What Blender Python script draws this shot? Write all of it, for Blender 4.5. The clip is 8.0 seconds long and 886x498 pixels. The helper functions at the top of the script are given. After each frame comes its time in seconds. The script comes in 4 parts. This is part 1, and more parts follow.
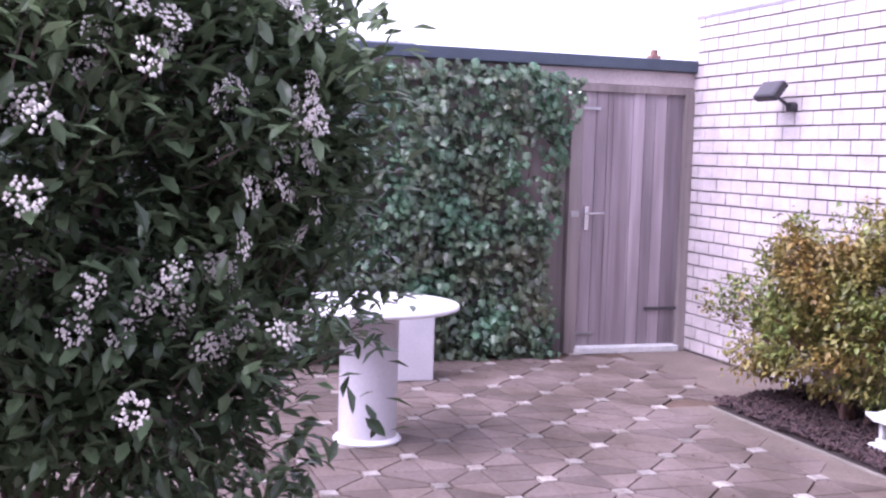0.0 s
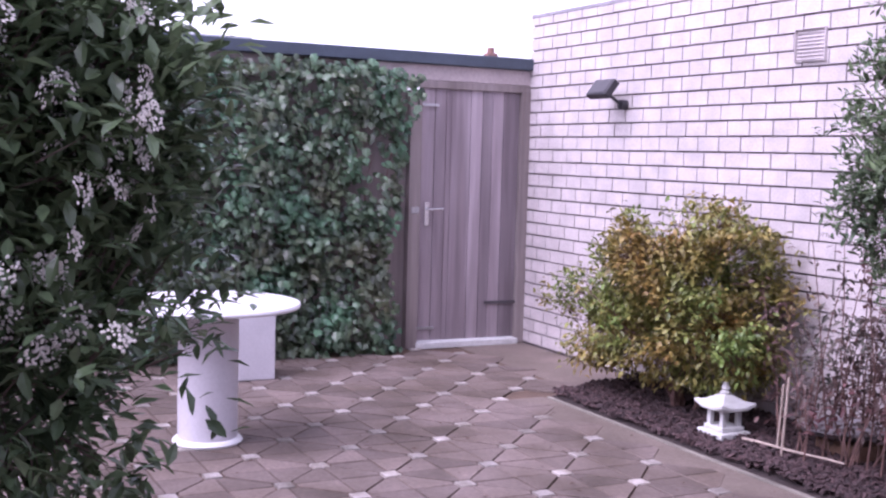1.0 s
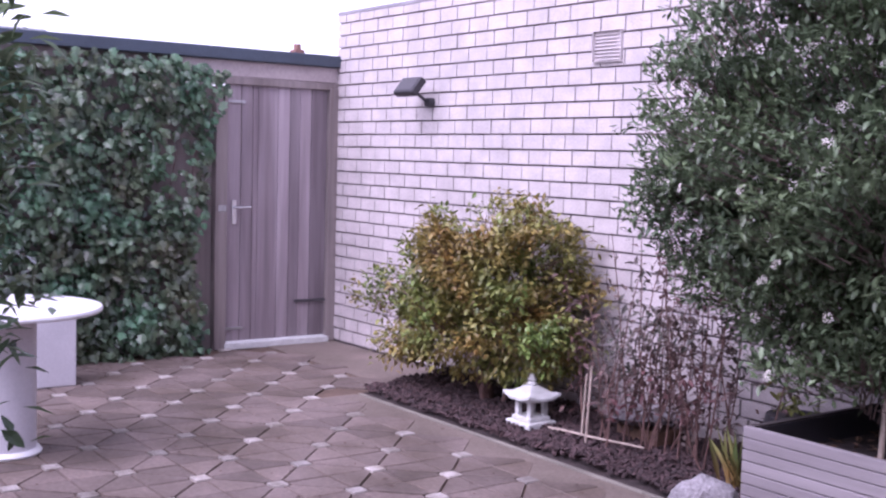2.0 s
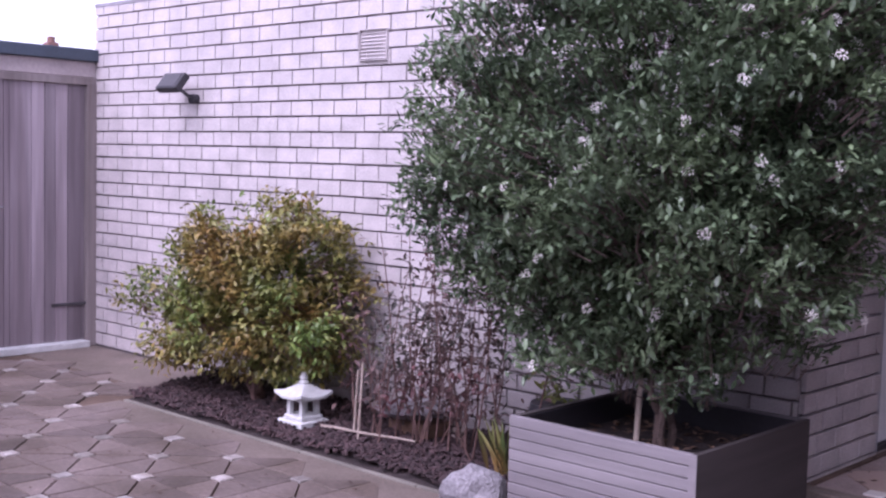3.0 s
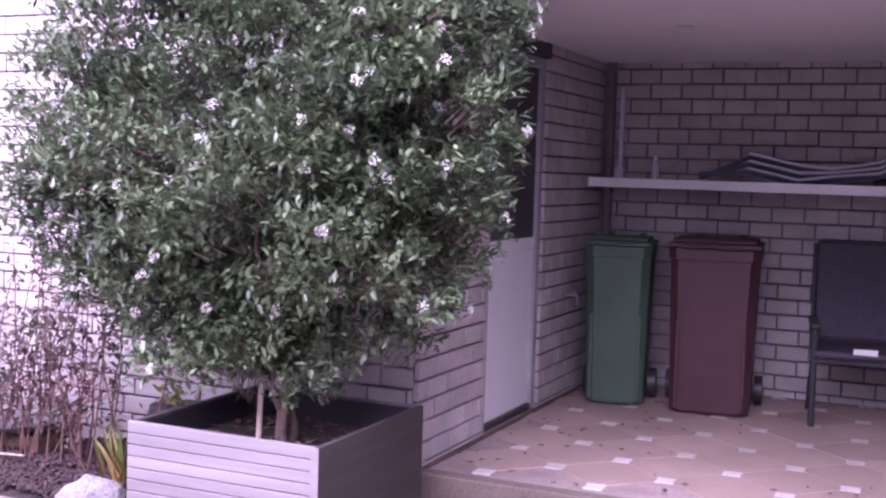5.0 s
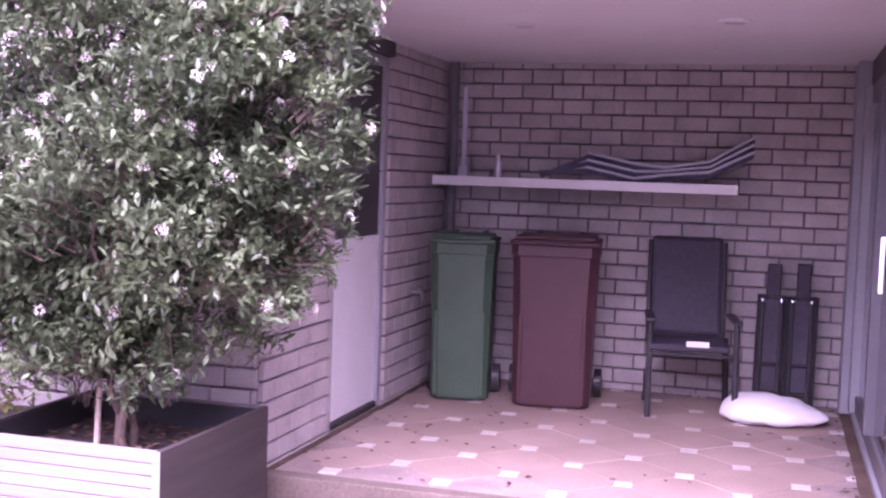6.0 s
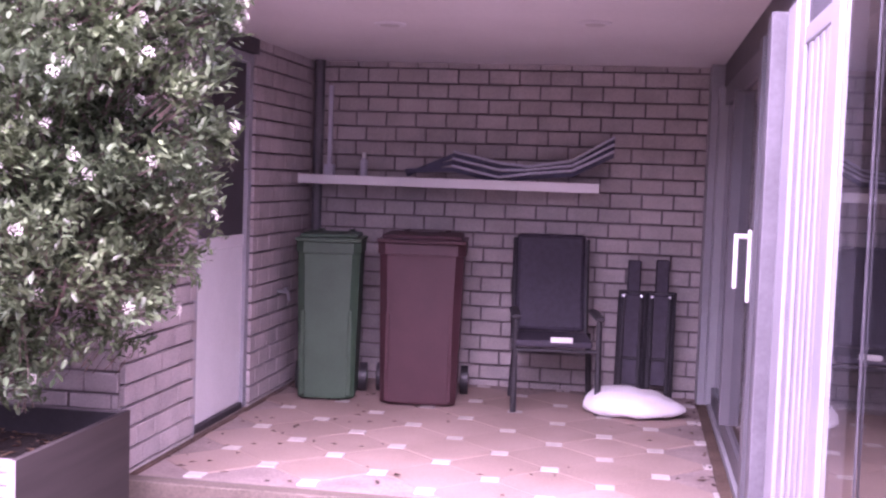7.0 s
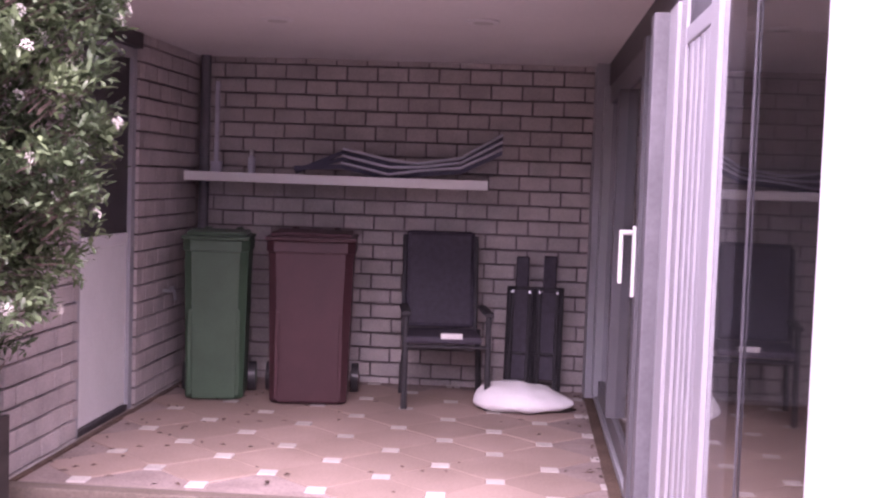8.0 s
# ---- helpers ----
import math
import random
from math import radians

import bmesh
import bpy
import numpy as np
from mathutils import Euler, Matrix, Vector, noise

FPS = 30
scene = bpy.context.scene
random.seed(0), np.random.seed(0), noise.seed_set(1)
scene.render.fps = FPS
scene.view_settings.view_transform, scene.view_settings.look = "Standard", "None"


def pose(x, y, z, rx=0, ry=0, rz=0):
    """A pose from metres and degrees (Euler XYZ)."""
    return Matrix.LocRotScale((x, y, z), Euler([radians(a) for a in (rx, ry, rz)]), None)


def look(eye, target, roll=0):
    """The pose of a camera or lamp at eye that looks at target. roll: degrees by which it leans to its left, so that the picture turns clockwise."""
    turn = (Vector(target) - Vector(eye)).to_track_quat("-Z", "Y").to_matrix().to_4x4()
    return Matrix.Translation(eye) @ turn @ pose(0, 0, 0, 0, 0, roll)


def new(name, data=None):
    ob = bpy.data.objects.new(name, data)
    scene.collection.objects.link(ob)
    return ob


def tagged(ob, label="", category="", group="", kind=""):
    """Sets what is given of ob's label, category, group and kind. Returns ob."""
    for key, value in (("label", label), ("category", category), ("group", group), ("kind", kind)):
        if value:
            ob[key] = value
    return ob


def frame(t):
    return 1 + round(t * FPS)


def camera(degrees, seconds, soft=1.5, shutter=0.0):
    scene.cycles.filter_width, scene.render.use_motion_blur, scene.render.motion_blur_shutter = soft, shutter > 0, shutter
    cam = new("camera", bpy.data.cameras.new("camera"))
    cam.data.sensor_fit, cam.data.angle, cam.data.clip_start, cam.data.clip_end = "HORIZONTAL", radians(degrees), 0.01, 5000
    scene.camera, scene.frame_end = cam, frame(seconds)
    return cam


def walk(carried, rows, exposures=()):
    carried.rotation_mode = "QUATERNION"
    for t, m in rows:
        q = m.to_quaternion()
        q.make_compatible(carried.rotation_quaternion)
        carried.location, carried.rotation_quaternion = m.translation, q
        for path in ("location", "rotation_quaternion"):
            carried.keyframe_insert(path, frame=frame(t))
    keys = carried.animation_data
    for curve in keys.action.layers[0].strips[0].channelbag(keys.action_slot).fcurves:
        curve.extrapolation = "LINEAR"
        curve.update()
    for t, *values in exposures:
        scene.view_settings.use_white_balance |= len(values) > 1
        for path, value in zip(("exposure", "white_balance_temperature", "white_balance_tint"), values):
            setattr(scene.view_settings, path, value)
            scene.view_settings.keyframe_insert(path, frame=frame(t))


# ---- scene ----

# ---------------------------------------------------------------- camera
EYE = (0.0, 0.0, 1.485)
cam = camera(42.15, 8.0, soft=2.35)
PATH = [  # seconds, yaw, pitch, lean
    (0.0, 71.74, -4.70, 1.64), (0.2, 70.28, -4.69, 1.62), (0.5, 68.41, -4.68, 1.60), (0.7, 66.59, -4.67, 1.60), (1.0, 63.80, -4.66, 1.60), (1.2, 62.48, -4.65, 1.60),
    (1.5, 59.86, -4.60, 1.60), (1.7, 57.66, -4.57, 1.59), (2.8, 45.25, -4.39, 1.53), (3.0, 42.83, -4.33, 1.54), (3.2, 40.53, -4.24, 1.56), (3.5, 37.20, -4.10, 1.60),
    (3.6, 34.95, -4.04, 1.60), (3.7, 33.15, -4.01, 1.61), (3.8, 31.10, -3.98, 1.61), (3.9, 30.25, -3.95, 1.62), (4.0, 29.60, -3.92, 1.63), (4.1, 29.20, -3.91, 1.64), (4.2, 28.40, -3.90, 1.66),
    (5.3, 22.22, -3.87, 1.86), (5.5, 20.65, -3.84, 1.88), (5.7, 19.02, -3.81, 1.92), (6.0, 16.23, -3.74, 1.97), (6.2, 14.66, -3.70, 1.99), (6.5, 12.83, -3.64, 2.00), (6.7, 11.51, -3.61, 2.00),
    (7.0, 9.58, -3.58, 2.00), (7.2, 8.10, -3.56, 1.99), (7.5, 6.70, -3.54, 1.98), (7.7, 5.90, -3.54, 1.99), (8.0, 4.08, -3.53, 2.00)]


def aimed(x, y, z, yaw, pitch, lean):
    """A camera pose from its place, its turn to the left from +y, its tilt up and its lean."""
    a, b = radians(yaw), radians(pitch)
    way = Vector((-math.sin(a) * math.cos(b), math.cos(a) * math.cos(b), math.sin(b)))
    return look((x, y, z), Vector((x, y, z)) + way, lean)


walk(cam, [(t, aimed(*EYE, yaw, pitch, lean)) for t, yaw, pitch, lean in PATH],
     [(0.0, 1.75, 5700, 43), (0.6, 1.55, 5700, 43), (1.7, 1.32, 5650, 44), (3.0, 1.16, 5600, 42), (3.6, 1.08, 5600, 39), (4.2, 1.35, 5650, 44), (5.3, 2.62, 5700, 66), (6.5, 3.12, 6000, 75), (7.5, 2.92, 6200, 68), (8.0, 2.62, 6450, 58)])

# ---------------------------------------------------------------- daylight
world = bpy.data.worlds.new("sky")
scene.world = world
world.use_nodes = True
wn, wl = world.node_tree.nodes, world.node_tree.links
sky = wn.new("ShaderNodeTexSky")
sky.sky_type, sky.sun_disc, sky.sun_elevation, sky.sun_rotation = "NISHITA", False, radians(51), radians(176)
grey = wn.new("ShaderNodeHueSaturation")
grey.inputs["Saturation"].default_value = 0.22
grey.inputs["Value"].default_value = 1.0
wl.new(sky.outputs[0], grey.inputs["Color"])
wl.new(grey.outputs[0], wn["Background"].inputs[0])
wn["Background"].inputs[1].default_value = 0.15

sun = new("sun", bpy.data.lights.new("sun", "SUN"))
sun.data.energy, sun.data.angle, sun.data.color = 1.8, radians(60), (1.0, 0.97, 0.94)
sun.matrix_world = look((-2.9, -3.5, 8), (-3.5, 3, 0))

# ---------------------------------------------------------------- plan, in metres
XS, XR, XG = -2.40, 0.53, -8.73      # carport's shed wall, house front, gate wall
Y1, YB = 5.12, 8.20                  # shed's garden wall, carport's back wall
ZG = -0.14                           # garden level; the carport floor is at 0
ZC = 2.30                            # carport ceiling
ZW = 2.68                            # top of the shed wall
COURSE, BRICK = 0.1055, 0.22


# ---------------------------------------------------------------- materials
def material(name, colour, rough=0.6, metal=0.0, vary=0.0, scale=8.0, bump=0.0, fine=60.0, second=None, stain=0.0, objects=False, islands=False, spec=0.5, depth=0.01, spread=(0.88, 1.08)):
    """A surface: base colour, spots of a second colour, grain, stains and relief; objects, islands: each piece a little lighter or darker."""
    m = bpy.data.materials.new(name)
    m.use_nodes = True
    n, l = m.node_tree.nodes, m.node_tree.links
    b = n["Principled BSDF"]
    b.inputs["Roughness"].default_value, b.inputs["Metallic"].default_value = rough, metal
    b.inputs["Specular IOR Level"].default_value = spec
    where = n.new("ShaderNodeTexCoord")
    big, small = n.new("ShaderNodeTexNoise"), n.new("ShaderNodeTexNoise")
    big.inputs["Scale"].default_value, small.inputs["Scale"].default_value = scale, fine
    big.inputs["Detail"].default_value, small.inputs["Detail"].default_value = 5, 4
    geo = n.new("ShaderNodeNewGeometry")
    l.new(geo.outputs["Position"], big.inputs["Vector"])
    l.new(geo.outputs["Position"], small.inputs["Vector"])
    mix = n.new("ShaderNodeMix")
    mix.data_type = "RGBA"
    mix.inputs[6].default_value = (*colour, 1)
    mix.inputs[7].default_value = (*(second or [c * (1 - vary) for c in colour]), 1)
    ramp = n.new("ShaderNodeMapRange")
    ramp.inputs[1].default_value, ramp.inputs[2].default_value = 0.35, 0.68
    l.new(big.outputs["Fac"], ramp.inputs[0])
    l.new(ramp.outputs[0], mix.inputs[0])
    tone = n.new("ShaderNodeHueSaturation")
    l.new(mix.outputs[2], tone.inputs["Color"])
    grain = n.new("ShaderNodeMapRange")
    grain.inputs[1].default_value, grain.inputs[2].default_value = 0.3, 0.7
    grain.inputs[3].default_value, grain.inputs[4].default_value = 1 - vary * 0.7 - stain, 1 + vary * 0.5
    l.new(small.outputs["Fac"], grain.inputs[0])
    value = grain.outputs[0]
    if objects or islands:
        pick = n.new("ShaderNodeMapRange")
        pick.inputs[3].default_value, pick.inputs[4].default_value = spread if objects else (0.45, 1.5)
        if objects:
            info = n.new("ShaderNodeObjectInfo")
            l.new(info.outputs["Random"], pick.inputs[0])
        else:
            l.new(geo.outputs["Random Per Island"], pick.inputs[0])
        times = n.new("ShaderNodeMath")
        times.operation = "MULTIPLY"
        l.new(value, times.inputs[0])
        l.new(pick.outputs[0], times.inputs[1])
        value = times.outputs[0]
    l.new(value, tone.inputs["Value"])
    l.new(tone.outputs[0], b.inputs["Base Color"])
    if bump:
        add = n.new("ShaderNodeMath")
        add.operation = "ADD"
        l.new(big.outputs["Fac"], add.inputs[0])
        l.new(small.outputs["Fac"], add.inputs[1])
        relief = n.new("ShaderNodeBump")
        relief.inputs["Strength"].default_value, relief.inputs["Distance"].default_value = bump, depth
        l.new(add.outputs[0], relief.inputs["Height"])
        l.new(relief.outputs[0], b.inputs["Normal"])
    return m


def leaf_material(name, colour, second, rough=0.38, through_light=0.25):
    m = material(name, colour, rough, vary=0.25, scale=2.5, fine=18, second=second, islands=True)
    b = m.node_tree.nodes["Principled BSDF"]
    b.inputs["Transmission Weight"].default_value = 0.0
    b.inputs["Subsurface Weight"].default_value = 0.0
    n, l = m.node_tree.nodes, m.node_tree.links
    back = n.new("ShaderNodeBsdfTranslucent")
    l.new(b.inputs["Base Color"].links[0].from_socket, back.inputs["Color"])
    blend = n.new("ShaderNodeMixShader")
    blend.inputs[0].default_value = through_light
    l.new(b.outputs[0], blend.inputs[1])
    l.new(back.outputs[0], blend.inputs[2])
    l.new(blend.outputs[0], n["Material Output"].inputs[0])
    return m


def wood_material(name, colour, second, axis=2, rough=0.75, spread=(0.88, 1.08)):
    """Weathered boards with grain along one axis."""
    m = material(name, colour, rough, vary=0.25, scale=3.0, fine=14, second=second, objects=True, bump=0.25, depth=0.004, spread=spread)
    n, l = m.node_tree.nodes, m.node_tree.links
    geo = [k for k in n if k.bl_idname == "ShaderNodeNewGeometry"][0]
    stretch = n.new("ShaderNodeMapping")
    stretch.inputs["Scale"].default_value = [0.10 if k == axis else 1.6 for k in range(3)]
    l.new(geo.outputs["Position"], stretch.inputs["Vector"])
    for k in n:
        if k.bl_idname == "ShaderNodeTexNoise":
            l.new(stretch.outputs[0], k.inputs["Vector"])
    return m


BRICKWORK = material("pale_concrete_brick", (0.52, 0.47, 0.46), 0.85, spread=(0.9, 1.06), vary=0.2, scale=5, fine=90, bump=0.35, depth=0.004, objects=True)
BRICKS_FAR = material("pale_concrete_brick_rest", (0.52, 0.47, 0.46), 0.85, vary=0.22, scale=5, fine=90, bump=0.35, depth=0.004)
MORTAR = material("grey_mortar", (0.26, 0.225, 0.23), 0.95, vary=0.3, scale=10, fine=120, bump=0.4)
CAPPING = material("weathered_metal_capping", (0.30, 0.28, 0.30), 0.5, metal=0.3, vary=0.2, scale=6)
PAVER = material("mossy_concrete_paver", (0.175, 0.136, 0.120), 0.7, vary=0.32, scale=2.4, fine=45, second=(0.092, 0.068, 0.052), bump=0.3, depth=0.004, objects=True, spread=(0.78, 1.2))
PAVER_DRY = material("clean_concrete_paver", (0.365, 0.272, 0.232), 0.75, vary=0.16, scale=1.6, fine=70, second=(0.29, 0.215, 0.18), bump=0.2, depth=0.003, objects=True)
INSERT = material("pale_paver_insert", (0.44, 0.40, 0.37), 0.75, vary=0.3, scale=7, fine=60, objects=True, second=(0.20, 0.17, 0.14), spread=(0.6, 1.15))
INSERT_DRY = material("white_paver_insert", (0.57, 0.53, 0.50), 0.7, vary=0.2, scale=9, fine=80, objects=True)
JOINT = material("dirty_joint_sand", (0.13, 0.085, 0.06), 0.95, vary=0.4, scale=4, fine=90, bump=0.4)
JOINT_DRY = material("dry_joint_sand", (0.33, 0.26, 0.24), 0.95, vary=0.3, scale=4, fine=90, bump=0.3)
SLAB = material("plain_brown_concrete", (0.19, 0.15, 0.125), 0.8, vary=0.3, scale=2.2, fine=60, second=(0.12, 0.095, 0.075), bump=0.3)
KERB = material("concrete_edging", (0.22, 0.20, 0.165), 0.85, vary=0.3, scale=5, fine=80, bump=0.3)
SOIL = material("dark_bark_soil", (0.055, 0.038, 0.036), 0.95, vary=0.5, scale=9, fine=120, bump=0.8, depth=0.02)
BARK_CHIP = material("bark_chip", (0.062, 0.036, 0.036), 0.85, vary=0.4, scale=20, fine=90, islands=True)
CEILING = material("white_ceiling_board", (0.80, 0.78, 0.79), 0.6, vary=0.05, scale=1.5, fine=30)
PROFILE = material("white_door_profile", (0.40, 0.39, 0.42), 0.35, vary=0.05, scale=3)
WHITE = material("white_upvc", (0.80, 0.79, 0.81), 0.35, vary=0.03, scale=3)
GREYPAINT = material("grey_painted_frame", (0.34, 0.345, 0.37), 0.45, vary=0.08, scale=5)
DOORGREY = material("dark_grey_door_frame", (0.13, 0.125, 0.14), 0.4, vary=0.1, scale=6)
DARKFRAME = material("dark_frame", (0.06, 0.055, 0.06), 0.5, vary=0.2, scale=5)
GATEWOOD = wood_material("weathered_grey_gate_boards", (0.35, 0.295, 0.315), (0.17, 0.13, 0.14), spread=(0.6, 1.15))
POSTWOOD = wood_material("weathered_post", (0.26, 0.22, 0.21), (0.15, 0.12, 0.11))
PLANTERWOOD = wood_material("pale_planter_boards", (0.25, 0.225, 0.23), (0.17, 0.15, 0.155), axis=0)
# brown boards, base darkened further for the shade on the planter's sides
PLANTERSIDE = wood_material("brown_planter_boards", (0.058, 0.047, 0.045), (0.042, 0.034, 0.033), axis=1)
HEADER = material("pale_pink_board", (0.44, 0.375, 0.365), 0.7, vary=0.15, scale=4, fine=40, bump=0.1)
ROOFEDGE = material("blue_black_roof_edge", (0.055, 0.075, 0.10), 0.5, vary=0.2, scale=5)
METAL = material("galvanised_metal", (0.55, 0.56, 0.58), 0.35, metal=0.9, vary=0.15, scale=20)
CHROME = material("brushed_steel", (0.72, 0.72, 0.73), 0.25, metal=1.0, vary=0.05, scale=20)
BLACK = material("black_plastic", (0.034, 0.032, 0.037), 0.45, vary=0.2, scale=10)
NAVY = material("dark_navy_weave", (0.056, 0.048, 0.068), 0.7, vary=0.3, scale=30, fine=200, bump=0.3, depth=0.002)
GREENBIN = material("green_bin_plastic", (0.052, 0.105, 0.064), 0.5, vary=0.15, scale=6, fine=120, bump=0.05)
BROWNBIN = material("maroon_bin_plastic", (0.066, 0.025, 0.031), 0.5, vary=0.15, scale=6, fine=120, bump=0.05)
SACKS = material("white_plastic_sack", (0.86, 0.85, 0.86), 0.4, vary=0.04, scale=9, bump=0.25, depth=0.01)
TABLEWHITE = material("white_table_laminate", (0.82, 0.82, 0.83), 0.35, vary=0.05, scale=5)
PEDESTAL = material("pale_grey_pedestal", (0.62, 0.60, 0.63), 0.45, vary=0.08, scale=4)
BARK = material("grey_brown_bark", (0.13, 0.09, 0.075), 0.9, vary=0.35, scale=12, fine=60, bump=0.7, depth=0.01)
STEM = material("red_brown_stem", (0.16, 0.09, 0.075), 0.8, vary=0.35, scale=14, fine=60)
CANE = material("pale_bamboo_cane", (0.42, 0.34, 0.28), 0.7, vary=0.3, scale=14, fine=60)
LAUREL = leaf_material("dark_laurel_leaf", (0.150, 0.205, 0.105), (0.088, 0.130, 0.075), 0.26)
LAUREL_NEAR = leaf_material("dark_glossy_leaf", (0.150, 0.210, 0.105), (0.090, 0.140, 0.078), 0.24)
GOLDLEAF = leaf_material("yellow_green_leaf", (0.145, 0.220, 0.055), (0.29, 0.185, 0.055), 0.36)
IVY = leaf_material("ivy_leaf", (0.080, 0.175, 0.100), (0.115, 0.125, 0.075), 0.26)
REDLEAF = leaf_material("dark_red_leaf", (0.16, 0.065, 0.07), (0.09, 0.105, 0.08), 0.5)
PETAL = material("white_pink_petal", (0.86, 0.82, 0.74), 0.6, vary=0.2, scale=20)
STONE = material("pale_cast_stone", (0.62, 0.62, 0.60), 0.85, vary=0.2, scale=15, fine=120, bump=0.3)
ROCK = material("grey_rock", (0.33, 0.31, 0.32), 0.9, vary=0.4, scale=9, fine=70, bump=0.8, depth=0.02)
TILE = material("red_brown_roof_tile", (0.24, 0.12, 0.10), 0.8, vary=0.3, scale=6)
STICKER = material("white_sticker", (0.85, 0.85, 0.84), 0.4)
ALUMINIUM = material("pale_tube", (0.62, 0.62, 0.70), 0.45, metal=0.1, vary=0.1, scale=10)
FABRIC = material("blue_grey_fabric", (0.10, 0.10, 0.15), 0.8, vary=0.2, scale=20, fine=120)
LAMPGLASS = material("dull_lens", (0.55, 0.53, 0.52), 0.3, vary=0.05)
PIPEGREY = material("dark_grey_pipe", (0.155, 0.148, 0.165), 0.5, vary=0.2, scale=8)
# dark tone for the jamb's shaded grooves, also for the thin glazing bar
DARKSTRIP = material("dark_rubber_seal", (0.09, 0.085, 0.10), 0.6, vary=0.2, scale=8)
TERRACOTTA = material("brown_wood_block", (0.22, 0.13, 0.085), 0.85, vary=0.3, scale=12, fine=70, bump=0.4)
DEADLEAF = material("dead_leaf", (0.09, 0.05, 0.035), 0.8, vary=0.4, scale=30, islands=True)
LITTER = material("dry_leaf_litter", (0.20, 0.12, 0.075), 0.8, vary=0.4, scale=30, islands=True)
GRASSBLADE = leaf_material("green_orange_blade", (0.13, 0.19, 0.06), (0.35, 0.18, 0.07), 0.5)
GRASS = material("far_ground", (0.10, 0.10, 0.07), 0.95, vary=0.4, scale=0.6, fine=8)

GLASS = bpy.data.materials.new("window_glass")
GLASS.use_nodes = True
_b = GLASS.node_tree.nodes["Principled BSDF"]
_b.inputs["Roughness"].default_value, _b.inputs["Transmission Weight"].default_value, _b.inputs["IOR"].default_value = 0.02, 1.0, 1.5
_b.inputs["Base Color"].default_value = (0.80, 0.82, 0.84, 1)


# ---------------------------------------------------------------- mesh helpers
def box(bm, x0, y0, z0, x1, y1, z1, bevel=0.0, m=None):
    got = bmesh.ops.create_cube(bm, size=1, matrix=(m or Matrix()) @ Matrix.LocRotScale(((x0 + x1) / 2, (y0 + y1) / 2, (z0 + z1) / 2), None, (x1 - x0, y1 - y0, z1 - z0)))
    if bevel:
        edges = list({e for v in got["verts"] for e in v.link_edges})
        bmesh.ops.bevel(bm, geom=edges, offset=bevel, segments=2, affect="EDGES", profile=0.5)
    return bm


def boxed(*a, **k):
    return box(bmesh.new(), *a, **k)


def tube(bm, a, b, r0, r1=None, sides=10):
    a, b = Vector(a), Vector(b)
    way = b - a
    m = Matrix.Translation((a + b) / 2) @ way.to_track_quat("Z", "Y").to_matrix().to_4x4()
    bmesh.ops.create_cone(bm, cap_ends=True, segments=sides, radius1=r0, radius2=r0 if r1 is None else r1, depth=way.length, matrix=m)
    return bm


def lathe(bm, profile, sides=40, m=None):
    """A turned shape from (radius, height) pairs."""
    rings = []
    for r, z in profile:
        rings.append([bm.verts.new((m or Matrix()) @ Vector((r * math.cos(2 * math.pi * k / sides), r * math.sin(2 * math.pi * k / sides), z))) for k in range(sides)])
    for lo, hi in zip(rings, rings[1:]):
        for k in range(sides):
            bm.faces.new((lo[k], lo[(k + 1) % sides], hi[(k + 1) % sides], hi[k]))
    bm.faces.new(rings[0][::-1])
    bm.faces.new(rings[-1])
    return bm


def prism(bm, ring, z0, z1, edge=0.0):
    """An upright block from a ring of (x, y), with a chamfered upper edge."""
    cx, cy = sum(p[0] for p in ring) / len(ring), sum(p[1] for p in ring) / len(ring)
    levels = [(0.0, z0), (0.0, z1 - edge), (edge, z1)] if edge else [(0.0, z0), (0.0, z1)]
    rows = []
    for inset, z in levels:
        row = []
        for x, y in ring:
            d = math.hypot(x - cx, y - cy) or 1
            row.append(bm.verts.new((x - (x - cx) / d * inset, y - (y - cy) / d * inset, z)))
        rows.append(row)
    n = len(ring)
    for lo, hi in zip(rows, rows[1:]):
        for k in range(n):
            bm.faces.new((lo[k], lo[(k + 1) % n], hi[(k + 1) % n], hi[k]))
    bm.faces.new(rows[-1])
    bm.faces.new(rows[0][::-1])
    return bm


def mesh_of(name, bm, mat, smooth=False):
    bmesh.ops.recalc_face_normals(bm, faces=bm.faces)
    me = bpy.data.meshes.new(name)
    bm.to_mesh(me)
    bm.free()
    me.materials.append(mat)
    if smooth:
        me.shade_smooth()
        me.set_sharp_from_angle(angle=radians(38))
    return me


def part(name, bm, mat, parent, label="", smooth=False):
    ob = new(name, mesh_of(name, bm, mat, smooth))
    if parent:
        ob.parent = parent
    if label:
        ob["label"] = label
    return ob


def thing(name, label, category, group="", at=(0, 0, 0), turn=0.0, kind=""):
    ob = new(name)
    ob.empty_display_size = 0.1
    ob.matrix_basis = pose(*at, 0, 0, turn)
    return tagged(ob, label, category, group, kind)


def solid(name, bm, mat, label, category, kind="structure", smooth=False):
    return tagged(part(name, bm, mat, None, smooth=smooth), label, category, kind=kind)


def raw(name, verts, faces, mat, parent=None, label="", kind="", smooth=False):
    me = bpy.data.meshes.new(name)
    me.from_pydata(verts, [], faces)
    me.materials.append(mat)
    if smooth:
        me.shade_smooth()
    ob = new(name, me)
    if parent:
        ob.parent = parent
    return tagged(ob, label, kind=kind)

